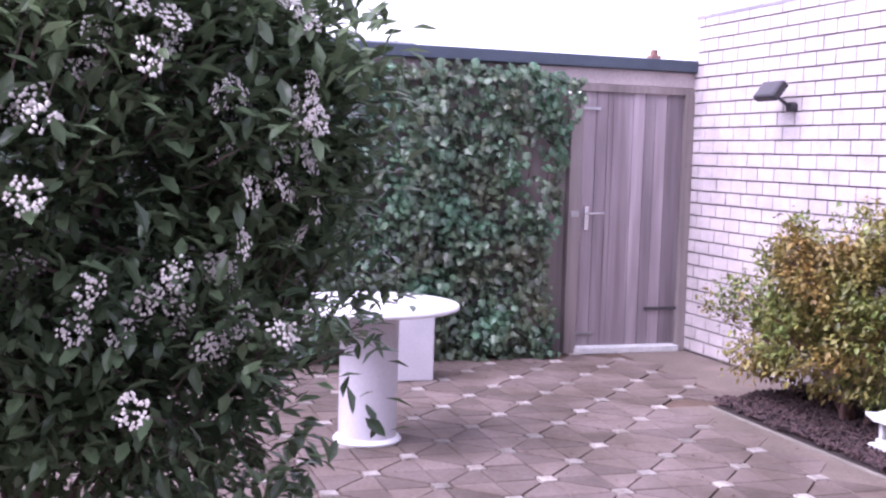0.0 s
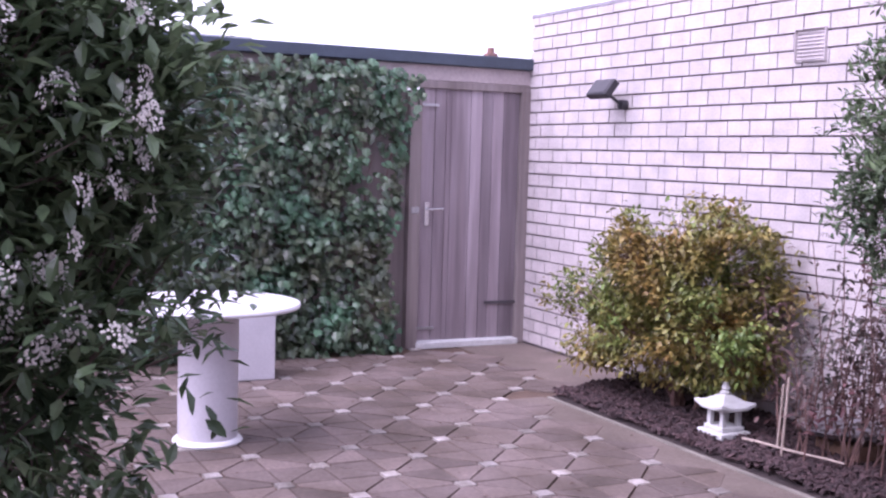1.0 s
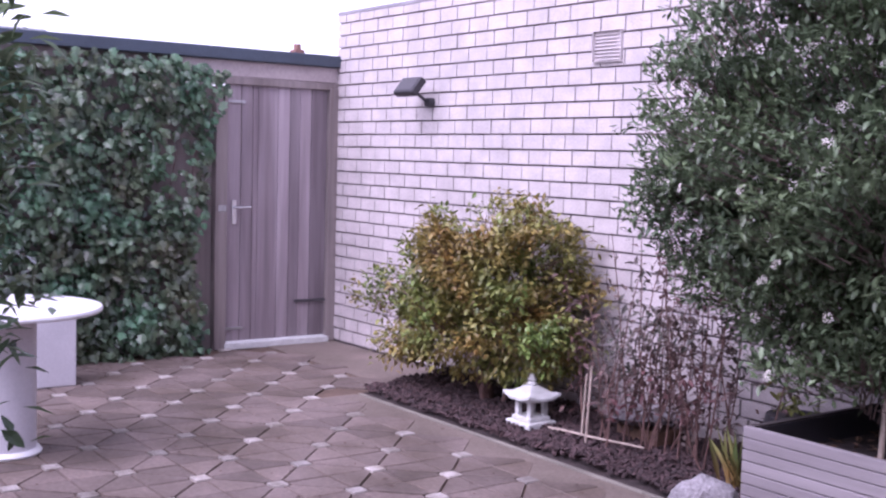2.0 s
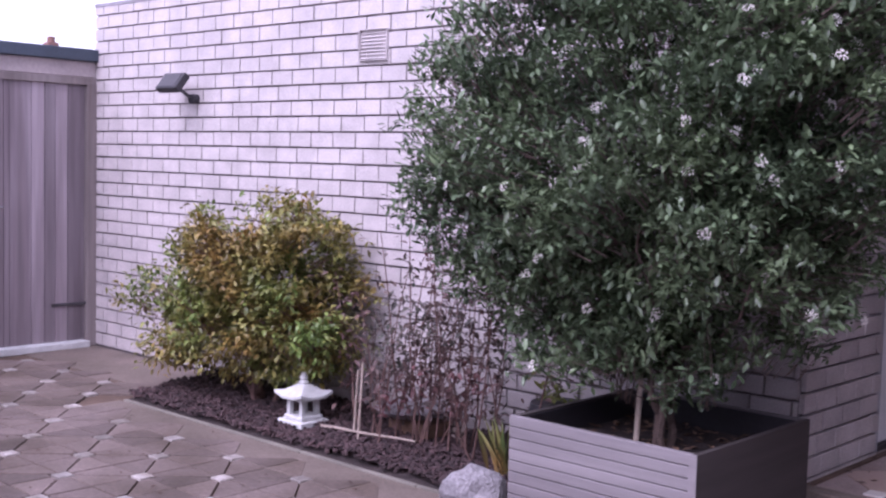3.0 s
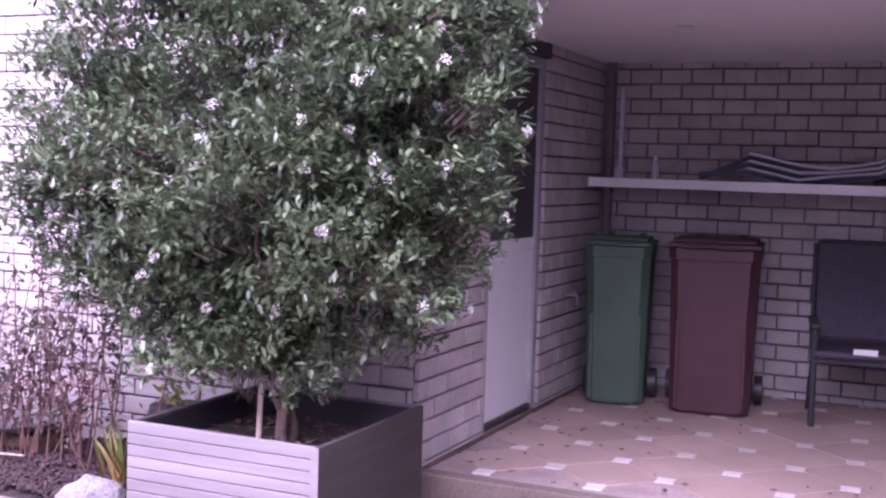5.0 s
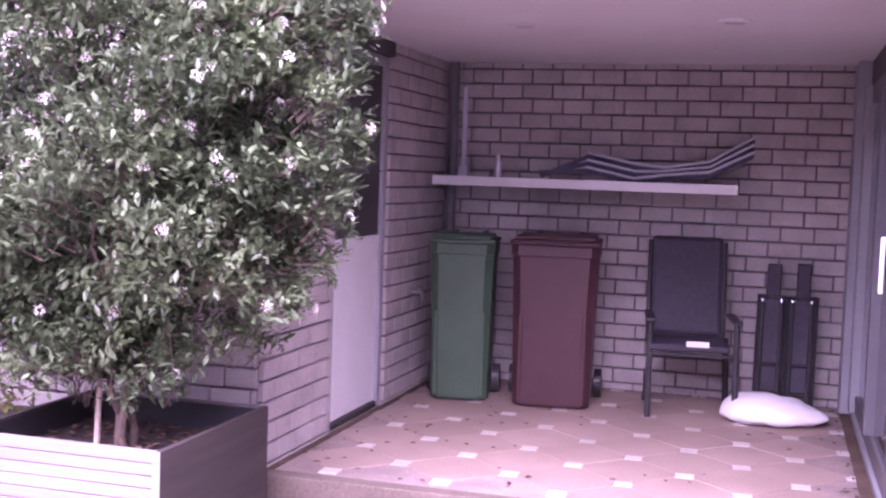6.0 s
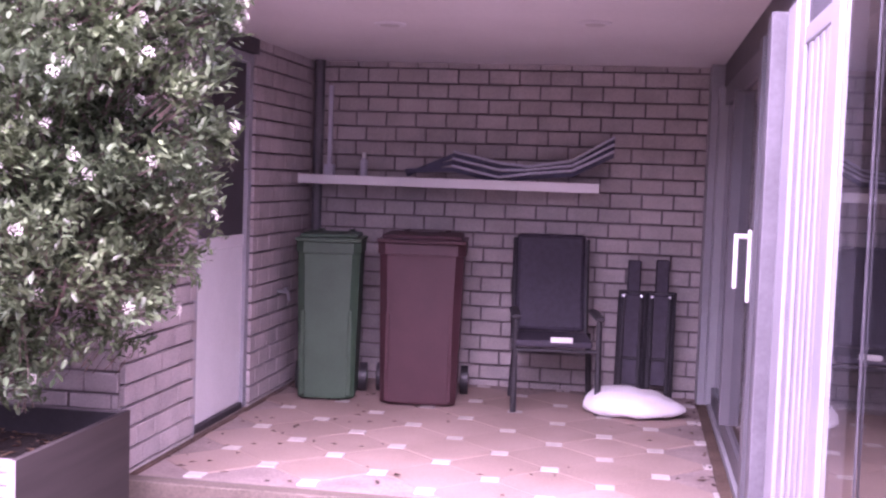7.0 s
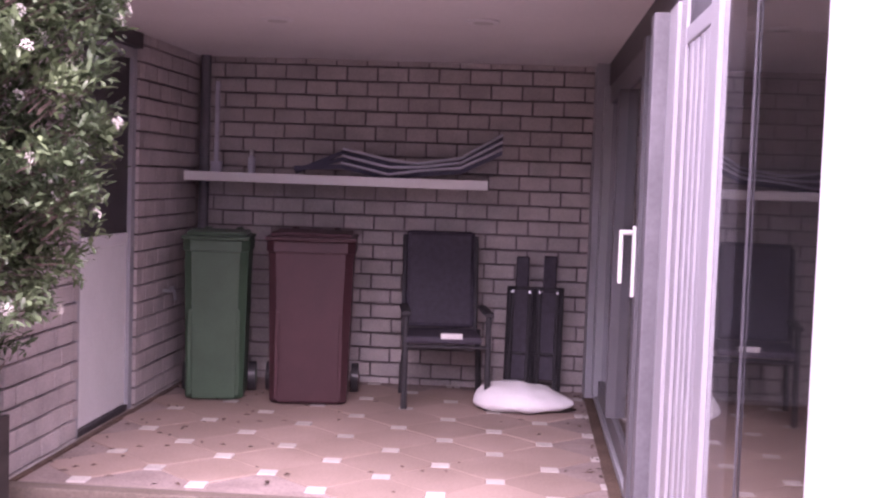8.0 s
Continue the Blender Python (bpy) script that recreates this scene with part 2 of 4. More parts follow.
# ---------------------------------------------------------------- setting
ground = solid("ground", box(bmesh.new(), -600, -600, ZG - 0.30, 600, 600, ZG - 0.05), GRASS, "dull earth beyond the paved garden", "ground")
pavement = solid("pavement", box(bmesh.new(), XG - 0.1, -5.0, ZG - 0.049, XR, Y1 + 0.02, ZG - 0.014), JOINT, "mossy patterned concrete paving with dark joints", "pavement")
floor = solid("floor", box(bmesh.new(), XS - 0.05, Y1 + 0.03, ZG - 0.049, XR, YB + 0.05, -0.006), JOINT_DRY, "patterned carport paving with white inserts", "floor")
step = solid("carport_step", box(bmesh.new(), XS + 0.002, Y1 - 0.07, ZG - 0.004, XR - 0.002, Y1 + 0.028, 0.002, 0.008), SLAB, "dirty concrete edge along the carport floor", "step")

# shed walls: a mortar core that carries the bricks
wall_garden = solid("wall_garden", box(bmesh.new(), XG, Y1, ZG - 0.05, XS - 0.012, Y1 + 0.10, ZW), MORTAR, "pale concrete brick shed wall with dark joints", "wall")
DOOR0, DOOR1, DOORZ = 5.98, 6.88, 2.20
core = bmesh.new()
box(core, XS - 0.12, Y1 + 0.102, -0.05, XS - 0.012, DOOR0, ZC + 0.02)
box(core, XS - 0.12, DOOR1, -0.05, XS - 0.012, YB, ZC + 0.02)
box(core, XS - 0.12, DOOR0, DOORZ, XS - 0.012, DOOR1, ZC + 0.02)
wall_shed = solid("wall_shed", core, MORTAR, "pale concrete brick carport wall with a door opening", "wall")
wall_back = solid("wall_back", box(bmesh.new(), XS - 0.12, YB + 0.012, -0.05, XR + 0.3, YB + 0.15, ZC + 0.02), MORTAR, "pale concrete brick back wall of the carport", "wall")
ceiling = solid("ceiling", box(bmesh.new(), XS - 0.012, Y1 - 0.35, ZC, XR + 0.3, YB + 0.15, ZC + 0.06), CEILING, "plain white boarded carport ceiling", "ceiling")
solid("fascia", box(bmesh.new(), XS - 0.01, Y1 - 0.38, ZC - 0.005, XR + 0.3, Y1 - 0.352, ZW, 0.006), WHITE, "white board along the carport roof edge", "trim")
solid("carport_roof", box(bmesh.new(), XS + 0.03, Y1 - 0.35, ZW - 0.06, XR + 0.4, YB + 0.3, ZW - 0.004), ROOFEDGE, "flat dark carport roof", "roof")
solid("shed_roof", box(bmesh.new(), XG - 0.1, Y1 + 0.102, ZW - 0.06, XS + 0.028, YB + 0.3, ZW - 0.005), ROOFEDGE, "flat dark roof over shed and carport", "roof")
solid("wall_capping", box(bmesh.new(), XG - 0.01, Y1 - 0.03, ZW + 0.001, XS + 0.02, Y1 + 0.13, ZW + 0.035, 0.006), CAPPING, "thin grey capping on the shed wall", "trim")

# gate wall
GY0, GY1, GZ = 4.06, 5.00, 2.06
gate_wall = bmesh.new()
box(gate_wall, XG - 0.08, -4.0, ZG - 0.05, XG - 0.02, GY0 - 0.12, 2.234)
solid("wall_gate", gate_wall, POSTWOOD, "weathered boarded garden fence under the ivy", "wall")
solid("roof_edge", box(bmesh.new(), XG - 0.10, -4.0, 2.235, XG + 0.06, Y1 - 0.004, 2.335, 0.008), ROOFEDGE, "dark blue-black roof edge above gate and ivy", "trim")
solid("roof_flashing", box(bmesh.new(), XG - 0.10, -4.0, 2.337, XG + 0.02, 2.6, 2.352), METAL, "thin pale flashing on the roof edge", "trim")
solid("gate_header", box(bmesh.new(), XG - 0.06, GY0 - 0.5, 2.105, XG + 0.01, Y1 - 0.004, 2.233, 0.004), HEADER, "pale board above the gate", "trim")
solid("gate_lintel", box(bmesh.new(), XG - 0.06, GY0 - 0.12, GZ - 0.02, XG + 0.02, Y1 - 0.004, 2.103, 0.004), POSTWOOD, "weathered wooden beam above the gate", "trim")
solid("gate_threshold", box(bmesh.new(), XG - 0.06, GY0 - 0.02, ZG - 0.01, XG + 0.06, GY1 + 0.02, ZG + 0.045, 0.006), STONE, "pale worn threshold under the gate", "threshold")

# house front
def strip(name, y0, y1, z0, z1, x0, x1, mat, label, category="trim", bevel=0.004):
    return solid(name, box(bmesh.new(), x0, y0, z0, x1, y1, z1, bevel), mat, label, category)


strip("wall_house", -5.0, 1.70, ZG - 0.05, 2.9, XR + 0.02, XR + 0.3, CEILING, "pale rendered house wall beside the glazing", "wall")
strip("wall_house_far", 7.92, YB + 0.01, -0.05, ZC - 0.002, XR - 0.085, XR + 0.3, GREYPAINT, "narrow grey pier at the carport's end", "wall")
strip("house_header", 1.70, 7.918, 2.14, 2.62, XR + 0.0, XR + 0.3, DARKFRAME, "dark panel above the glazing", "trim")
strip("door_sill", 1.70, 7.918, ZG - 0.04, 0.035, XR - 0.02, XR + 0.3, GREYPAINT, "grey worn sill under the glazing", "sill")
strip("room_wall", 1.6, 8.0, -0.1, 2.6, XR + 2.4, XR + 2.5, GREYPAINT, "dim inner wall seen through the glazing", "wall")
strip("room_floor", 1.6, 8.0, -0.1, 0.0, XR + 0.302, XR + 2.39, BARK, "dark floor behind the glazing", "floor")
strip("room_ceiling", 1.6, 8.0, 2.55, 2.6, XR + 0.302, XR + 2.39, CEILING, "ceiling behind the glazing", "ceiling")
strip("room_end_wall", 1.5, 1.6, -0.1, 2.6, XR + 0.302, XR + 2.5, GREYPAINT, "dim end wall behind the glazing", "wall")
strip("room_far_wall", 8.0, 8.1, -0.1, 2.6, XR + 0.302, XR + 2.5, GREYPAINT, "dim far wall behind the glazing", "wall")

terrace_door = thing("door_terrace", "glazed terrace door with a pale grey frame and white handle", "door", kind="structure")
for n, (a, b, z0, z1) in enumerate([(7.78, 7.918, 0.04, 2.14), (5.15, 5.27, 0.04, 2.14), (5.27, 7.78, 0.04, 0.15), (5.27, 7.78, 2.02, 2.14), (6.55, 6.63, 0.15, 2.02)]):
    part("frame", box(bmesh.new(), XR - (0.035 if n in (0, 1, 4) else 0.0), a, z0, XR + 0.06, b, z1, 0.004), GREYPAINT if n == 0 else DOORGREY, terrace_door)
part("pane", box(bmesh.new(), XR + 0.02, 6.63, 0.15, XR + 0.026, 7.78, 2.02), GLASS, terrace_door, "dark reflecting glass").visible_shadow = False
part("pane", box(bmesh.new(), XR + 0.02, 5.27, 0.15, XR + 0.026, 6.55, 2.02), GLASS, terrace_door, "dark reflecting glass").visible_shadow = False
lever = bmesh.new()
box(lever, XR - 0.05, 5.19, 0.98, XR - 0.035, 5.23, 1.30, 0.004)
tube(lever, (XR - 0.05, 5.21, 1.27), (XR - 0.105, 5.21, 1.27), 0.011)
tube(lever, (XR - 0.10, 5.21, 1.28), (XR - 0.10, 5.21, 1.04), 0.010)
part("handle", lever, STICKER, terrace_door, "white handle")

# white door set with upright slats between the two glazed parts
jamb = thing("jamb_white", "deep white door jamb with ribbed upright profiles", "door frame", kind="structure")
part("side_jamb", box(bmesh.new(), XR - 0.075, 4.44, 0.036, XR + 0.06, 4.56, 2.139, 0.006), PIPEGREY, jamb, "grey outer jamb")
# dark backing and flush strips paint the shade of grooves between the profiles
part("back_panel", box(bmesh.new(), XR + 0.02, 3.253, 0.036, XR + 0.06, 4.44, 2.139), DARKSTRIP, jamb)
for k, (y0, y1, top, x) in enumerate([(4.167, 4.40, 2.139, .022), (3.951, 4.084, 2.139, .018), (3.818, 3.893, 1.96, .012), (3.694, 3.769, 1.96, .012), (3.577, 3.644, 1.96, .012), (3.469, 3.528, 1.96, .012), (3.270, 3.420, 2.139, .018)]):
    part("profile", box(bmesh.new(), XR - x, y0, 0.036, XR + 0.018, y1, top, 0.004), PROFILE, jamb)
for k, (y0, y1) in enumerate([(4.086, 4.166), (3.895, 3.950), (3.770, 3.817), (3.646, 3.692), (3.529, 3.576), (3.421, 3.468)]):
    part("seal", box(bmesh.new(), XR - 0.006, y0, 0.036, XR + 0.018, y1, 1.96 if k > 1 else 2.139), DARKSTRIP if k % 2 else GREYPAINT, jamb)
part("top_rail", box(bmesh.new(), XR - 0.016, 3.421, 1.962, XR + 0.018, 3.950, 2.02, 0.004), PROFILE, jamb)
part("top_seal", box(bmesh.new(), XR - 0.004, 3.421, 2.022, XR + 0.018, 3.950, 2.139), DARKSTRIP, jamb)

window_1 = thing("window_1", "tall fixed pane in a white frame reflecting the carport", "window", kind="structure")
pane = part("pane", box(bmesh.new(), 0.002, -0.622, 0.036, 0.008, 0.622, 2.139), GLASS, window_1)
pane.visible_shadow = False
pane.matrix_basis = pose(XR, 2.643, 0, 0, 0, 0.45)
part("glazing_bar", box(bmesh.new(), XR - 0.006, 2.78, 0.036, XR - 0.001, 2.788, 2.139), DARKSTRIP, window_1, "thin upright bar")
part("frame", box(bmesh.new(), XR - 0.03, 1.70, 0.036, XR + 0.06, 2.018, 2.139, 0.005), WHITE, window_1, "white post")

# white door of the shed
shed_door = thing("door_shed", "white flush shed door with a dark upper pane", "door", kind="structure")
for a, b, z0, z1 in [(DOOR0, DOOR0 + 0.05, 0, DOORZ), (DOOR1 - 0.07, DOOR1, 0, DOORZ), (DOOR0 + 0.05, DOOR1 - 0.07, DOORZ - 0.06, DOORZ)]:
    part("frame", box(bmesh.new(), XS - 0.10, a, z0 + 0.002, XS + 0.012, b, z1, 0.004), GREYPAINT, shed_door)
# dark strip paints in the shaded gap between door leaf and floor
part("threshold", box(bmesh.new(), XS - 0.09, DOOR0 + 0.053, 0.002, XS + 0.010, DOOR1 - 0.073, 0.036, 0.003), DARKFRAME, shed_door, "dark strip standing for the shaded gap under the door")
part("leaf", box(bmesh.new(), XS - 0.05, DOOR0 + 0.053, 0.04, XS - 0.008, DOOR1 - 0.073, 1.02, 0.004), TABLEWHITE, shed_door, "white lower panel")
part("pane", box(bmesh.new(), XS - 0.045, DOOR0 + 0.053, 1.09, XS - 0.012, DOOR1 - 0.073, DOORZ - 0.063), DARKFRAME, shed_door, "dark upper panel")
part("rail", box(bmesh.new(), XS - 0.05, DOOR0 + 0.053, 1.021, XS - 0.004, DOOR1 - 0.073, 1.089, 0.004), WHITE, shed_door)

# plain unseen walls added to close the garden; the tall one blocks low skylight
strip("wall_neighbour", -5.2, -5.0, ZG - 0.05, 3.6, XG - 0.4, XR + 0.3, POSTWOOD, "unseen tall boarded fence added to block low sky light", "wall")
strip("fence_side", -5.0, -4.0, ZG - 0.05, 2.3, XG - 0.08, XG - 0.02, POSTWOOD, "plain boarded fence closing the garden", "wall")
solid("down_pipe", tube(bmesh.new(), (XS + 0.085, YB - 0.085, 0.0), (XS + 0.085, YB - 0.085, ZC), 0.036, sides=20), PIPEGREY, "dark down pipe in the carport corner", "pipe", smooth=True)

solid("slab_gate", box(bmesh.new(), XG, 4.42, ZG - 0.03, -6.66, Y1 - 0.032, ZG - 0.004), SLAB, "plain brown concrete before the gate corner", "slab")
solid("slab_edge", box(bmesh.new(), -6.655, 3.74, ZG - 0.03, -3.14, 4.073, ZG - 0.004), SLAB, "plain brown concrete strip beside the bed", "slab")

# dark strip between the door frame and the ceiling
solid("door_head", box(bmesh.new(), XS - 0.01, Y1 - 0.02, DOORZ + 0.004, XS + 0.040, DOOR1 + 0.02, ZC - 0.002, 0.003), DARKFRAME, "dark strip filling the gap above the shed door", "trim")
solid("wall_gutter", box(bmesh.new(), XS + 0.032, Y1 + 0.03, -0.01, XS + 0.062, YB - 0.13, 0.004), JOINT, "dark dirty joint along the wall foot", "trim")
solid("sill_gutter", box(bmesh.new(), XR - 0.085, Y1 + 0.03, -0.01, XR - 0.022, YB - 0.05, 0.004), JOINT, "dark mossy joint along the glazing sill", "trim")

# roof extension out of view, added to keep light out of the carport
solid("canopy", box(bmesh.new(), -1.25, 4.35, ZC + 0.002, XR + 0.3, Y1 - 0.382, ZW - 0.01), CEILING, "unseen roof strip added to shade the carport", "roof")


# ---------------------------------------------------------------- foliage
def leaf_shapes(rnd, places, ways, sizes, wide=0.42, fold=0.25, droop=0.2):
    """Verts and faces of many pointed, folded leaves: a place, a way and a length each."""
    verts, faces = [], []
    for p, w, s in zip(places, ways, sizes):
        w = Vector(w).normalized()
        side = w.cross(Vector((rnd.uniform(-.5, .5), rnd.uniform(-.5, .5), 1)))
        if side.length < 1e-3:
            side = Vector((1, 0, 0))
        side.normalize()
        up = side.cross(w)
        a, h = Vector(p), s * wide / 2
        b = len(verts)
        mid, tip = a + w * s * 0.45, a + w * s - up * s * droop
        verts += [a, mid + side * h + up * h * fold, a + w * s * 0.8 + side * h * 0.62 - up * s * droop * .5, tip,
                  a + w * s * 0.8 - side * h * 0.62 - up * s * droop * .5, mid - side * h + up * h * fold, mid - up * h * 0.1]
        faces += [(b, b + 1, b + 6), (b + 6, b + 1, b + 2, b + 3), (b, b + 6, b + 5), (b + 6, b + 3, b + 4, b + 5)]
    return verts, faces


def on_lobes(rnd, lobes, skin):
    """A point near the outside of one of several ellipsoids, and the way out from there."""
    while True:
        cx, cy, cz, rx, ry, rz = rnd.choices(lobes, weights=[l[3] * l[5] for l in lobes])[0]
        v = Vector((rnd.gauss(0, 1), rnd.gauss(0, 1), rnd.gauss(0, 1))).normalized()
        d = 1 - abs(rnd.gauss(0, skin))
        p = Vector((cx + v.x * rx * d, cy + v.y * ry * d, cz + v.z * rz * d))
        inside = any(((p.x - l[0]) / l[3]) ** 2 + ((p.y - l[1]) / l[4]) ** 2 + ((p.z - l[2]) / l[5]) ** 2 < 0.45 for l in lobes)
        if not inside or rnd.random() < 0.12:
            return p, v


def clumps(rnd, lobes, count, leaves, size, skin, spread, limits, flowers=0.0, lift=0.35, bough=0.10, gather=30, inner=0.20, flat=0.42):
    """Tufts of leaves at twig ends, gathered in boughs over the lobes with hollows between; some tufts carry a flat head of small flowers."""
    places, ways, sizes, heads, twigs = [], [], [], [], []
    (x0, x1), (y0, y1), (z0, z1) = limits
    boughs = [on_lobes(rnd, lobes, 0.07) for _ in range(count // gather)]
    for k in range(count):
        outer = k % 10 < 7
        if outer:
            c, v = boughs[k % len(boughs)]
            side = Vector((rnd.gauss(0, 1), rnd.gauss(0, 1), rnd.gauss(0, flat))) * bough
            p = c + side + v * (0.05 - side.length * 0.35)
        else:
            p, v = on_lobes(rnd, lobes, skin)
            p -= Vector(v) * inner
        p = Vector((min(max(p.x, x0), x1), min(max(p.y, y0), y1), p.z))
        if not z0 < p.z < z1:
            continue
        axis = (v + Vector((0, 0, lift))).normalized()
        twigs.append((p - axis * 0.14, p))
        for _ in range(leaves):
            w = (axis * rnd.uniform(0.1, 1.0) + Vector((rnd.gauss(0, .65), rnd.gauss(0, .65), rnd.gauss(0, .5)))).normalized()
            places.append(p + Vector((rnd.gauss(0, spread), rnd.gauss(0, spread), rnd.gauss(0, spread))))
            ways.append(w)
            sizes.append(size * rnd.uniform(0.6, 1.2))
        if outer and rnd.random() < flowers:
            heads.append((p + axis * size * 0.85, axis))
    return places, ways, sizes, heads, twigs


def flower_heads(rnd, heads, radius):
    """Flat clusters of small florets."""
    verts, faces = [], []
    for p, axis in heads:
        s1 = axis.orthogonal().normalized()
        s2 = axis.cross(s1)
        for _ in range(46):
            r, a = radius * math.sqrt(rnd.random()), rnd.uniform(0, 6.283)
            c = p + s1 * r * math.cos(a) + s2 * r * math.sin(a) + axis * (0.35 * (radius - r) + rnd.uniform(-.006, .006))
            f, t = radius * rnd.uniform(0.09, 0.16), rnd.uniform(0, 3)
            b = len(verts)
            e1, e2 = s1 * math.cos(t) + s2 * math.sin(t), s2 * math.cos(t) - s1 * math.sin(t)
            verts += [c + e1 * f, c + e2 * f, c - e1 * f, c - e2 * f, c + axis * f * .7]
            faces += [(b, b + 1, b + 4), (b + 1, b + 2, b + 4), (b + 2, b + 3, b + 4), (b + 3, b, b + 4)]
    return verts, faces


def limb(bm, rnd, a, b, r0, r1, bends=4, sway=0.05):
    """A crooked, tapering limb."""
    a, b = Vector(a), Vector(b)
    last = a
    for k in range(1, bends + 1):
        p = a.lerp(b, k / bends)
        if k < bends:
            p += Vector((rnd.uniform(-sway, sway), rnd.uniform(-sway, sway), rnd.uniform(-sway, sway) * .4))
        tube(bm, last, p, r0 + (r1 - r0) * (k - 1) / bends, r0 + (r1 - r0) * k / bends, 7)
        last = p


def shrub(name, label, category, base, trunk_r, fork, lobes, count, leaves, size, mat, limits, seed, flowers=0.0, head=0.04, skin=0.18, spread=0.03, stems=1, bark=BARK, limbs=9, gather=30, wide=0.42, inner=0.20, bloom_from=0.0, lift=0.35, bough=0.10, flat=0.42, droop=0.2):
    rnd = random.Random(seed)
    ob = thing(name, label, category, at=base)
    off = Vector(base)
    for k in range(stems):
        trunk = bmesh.new()
        d = Vector((rnd.uniform(-.10, .10), rnd.uniform(-.07, .07), 0)) * (stems > 1)
        limb(trunk, rnd, d, Vector((0, 0, fork)) + d * 1.5, trunk_r, trunk_r * 0.75, 4, 0.02)
        part("trunk" if stems == 1 else "stem", trunk, bark, ob)
    for k in range(limbs):
        l = lobes[k % len(lobes)]
        to = Vector((l[0] + rnd.uniform(-.6, .6) * l[3], l[1] + rnd.uniform(-.6, .6) * l[4], l[2] + rnd.uniform(-.2, .7) * l[5])) - off
        bm = bmesh.new()
        limb(bm, rnd, (0, 0, fork * rnd.uniform(.7, 1)), to, trunk_r * 0.6, trunk_r * 0.16, 5, 0.06)
        part("limb", bm, bark, ob)
    places, ways, sizes, heads, twigs = clumps(rnd, lobes, count, leaves, size, skin, spread, limits, flowers, lift=lift, bough=bough, gather=gather, inner=inner, flat=flat)
    v, f = leaf_shapes(rnd, [p - off for p in places], ways, sizes, wide=wide, droop=droop)
    raw("crown", v, f, mat, ob, kind="stuff")
    vv, ff = [], []
    for a, b in twigs[::2]:
        n = len(vv)
        a, b = a - off, b - off
        s = (b - a).orthogonal().normalized() * 0.003
        t = (b - a).cross(s).normalized() * 0.003
        vv += [a + s, a + t, a - s - t, b]
        ff += [(n, n + 1, n + 3), (n + 1, n + 2, n + 3), (n + 2, n, n + 3)]
    raw("twig_growth", vv, ff, bark, ob, kind="stuff")
    heads = [h for h in heads if h[0][2] > bloom_from and (bloom_from == 0.0 or h[0][1] < 0.52)]
    if heads:
        v, f = flower_heads(rnd, [(p - off, a) for p, a in heads], head)
        raw("blossoms", v, f, PETAL, ob, "clusters of small white-pink flowers", "stuff")
    return ob


# tree in the planter
PX0, PX1, PY0, PY1, PZ = -3.12, -2.20, 3.82, 4.78, 0.40
shrub("laurel_tree", "dense dark evergreen tree with pale flower clusters in a planter", "tree", (-2.62, 4.32, PZ - 0.16), 0.020, 0.36,
      [(-2.73, 4.22, 1.72, 1.12, 0.64, 0.78), (-3.48, 4.28, 1.30, 0.54, 0.42, 0.36), (-2.32, 4.12, 1.32, 0.66, 0.54, 0.36), (-2.60, 4.2, 2.22, 0.98, 0.60, 0.42), (-3.56, 4.32, 1.72, 0.44, 0.40, 0.42), (-2.12, 4.15, 1.62, 0.28, 0.36, 0.42), (-2.95, 4.3, 1.02, 0.66, 0.44, 0.30), (-3.35, 4.4, 0.98, 0.42, 0.34, 0.26), (-3.2, 4.35, 0.74, 0.40, 0.30, 0.14), (-2.35, 4.15, 0.74, 0.34, 0.26, 0.12), (-2.1, 4.1, 1.12, 0.32, 0.30, 0.2), (-2.04, 4.15, 2.10, 0.32, 0.34, 0.34), (-2.72, 4.15, 0.68, 0.44, 0.28, 0.14)],
      12500, 8, 0.051, LAUREL, ((-4.6, -1.62), (3.2, 4.9), (0.50, 2.62)), 11, flowers=0.045, head=0.024, limbs=14, stems=3, skin=0.26, gather=34, wide=0.40, spread=0.020, lift=0.65, bough=0.10, flat=0.40, droop=0.06)

# shrub at the walk's start
shrub("flowering_laurel", "large dark evergreen shrub with white flower clusters", "shrub", (-2.85, -0.15, ZG), 0.03, 0.6,
      [(-2.75, -0.22, 1.48, 0.58, 0.72, 0.56), (-2.75, 0.19, 1.05, 0.36, 0.46, 0.34), (-2.7, -0.12, 1.75, 0.55, 0.66, 0.36), (-2.75, 0.12, 1.55, 0.46, 0.50, 0.46), (-3.10, -0.50, 1.0, 0.42, 0.60, 0.36), (-3.15, -0.20, 0.84, 0.42, 0.6, 0.24)],
      6600, 7, 0.064, LAUREL_NEAR, ((-4.2, -1.6), (-1.6, 0.80), (0.66, 3.0)), 12, flowers=0.24, bloom_from=1.0, head=0.036, limbs=10, gather=24, inner=0.08, lift=0.45, droop=0.12)

# golden shrub on the bed
shrub("golden_shrub", "bushy yellow-green shrub with orange tips before the wall", "shrub", (-5.9, 4.66, ZG), 0.02, 0.3,
      [(-5.85, 4.62, 0.84, 0.58, 0.36, 0.34), (-6.50, 4.55, 0.42, 0.50, 0.34, 0.30), (-5.52, 4.6, 0.52, 0.46, 0.34, 0.34), (-6.0, 4.6, 0.38, 0.5, 0.34, 0.26)],
      3300, 8, 0.052, GOLDLEAF, ((-7.4, -4.7), (4.12, 5.06), (-0.02, 1.32)), 13, stems=5, bark=STEM, skin=0.25, limbs=12, gather=36, wide=0.48)

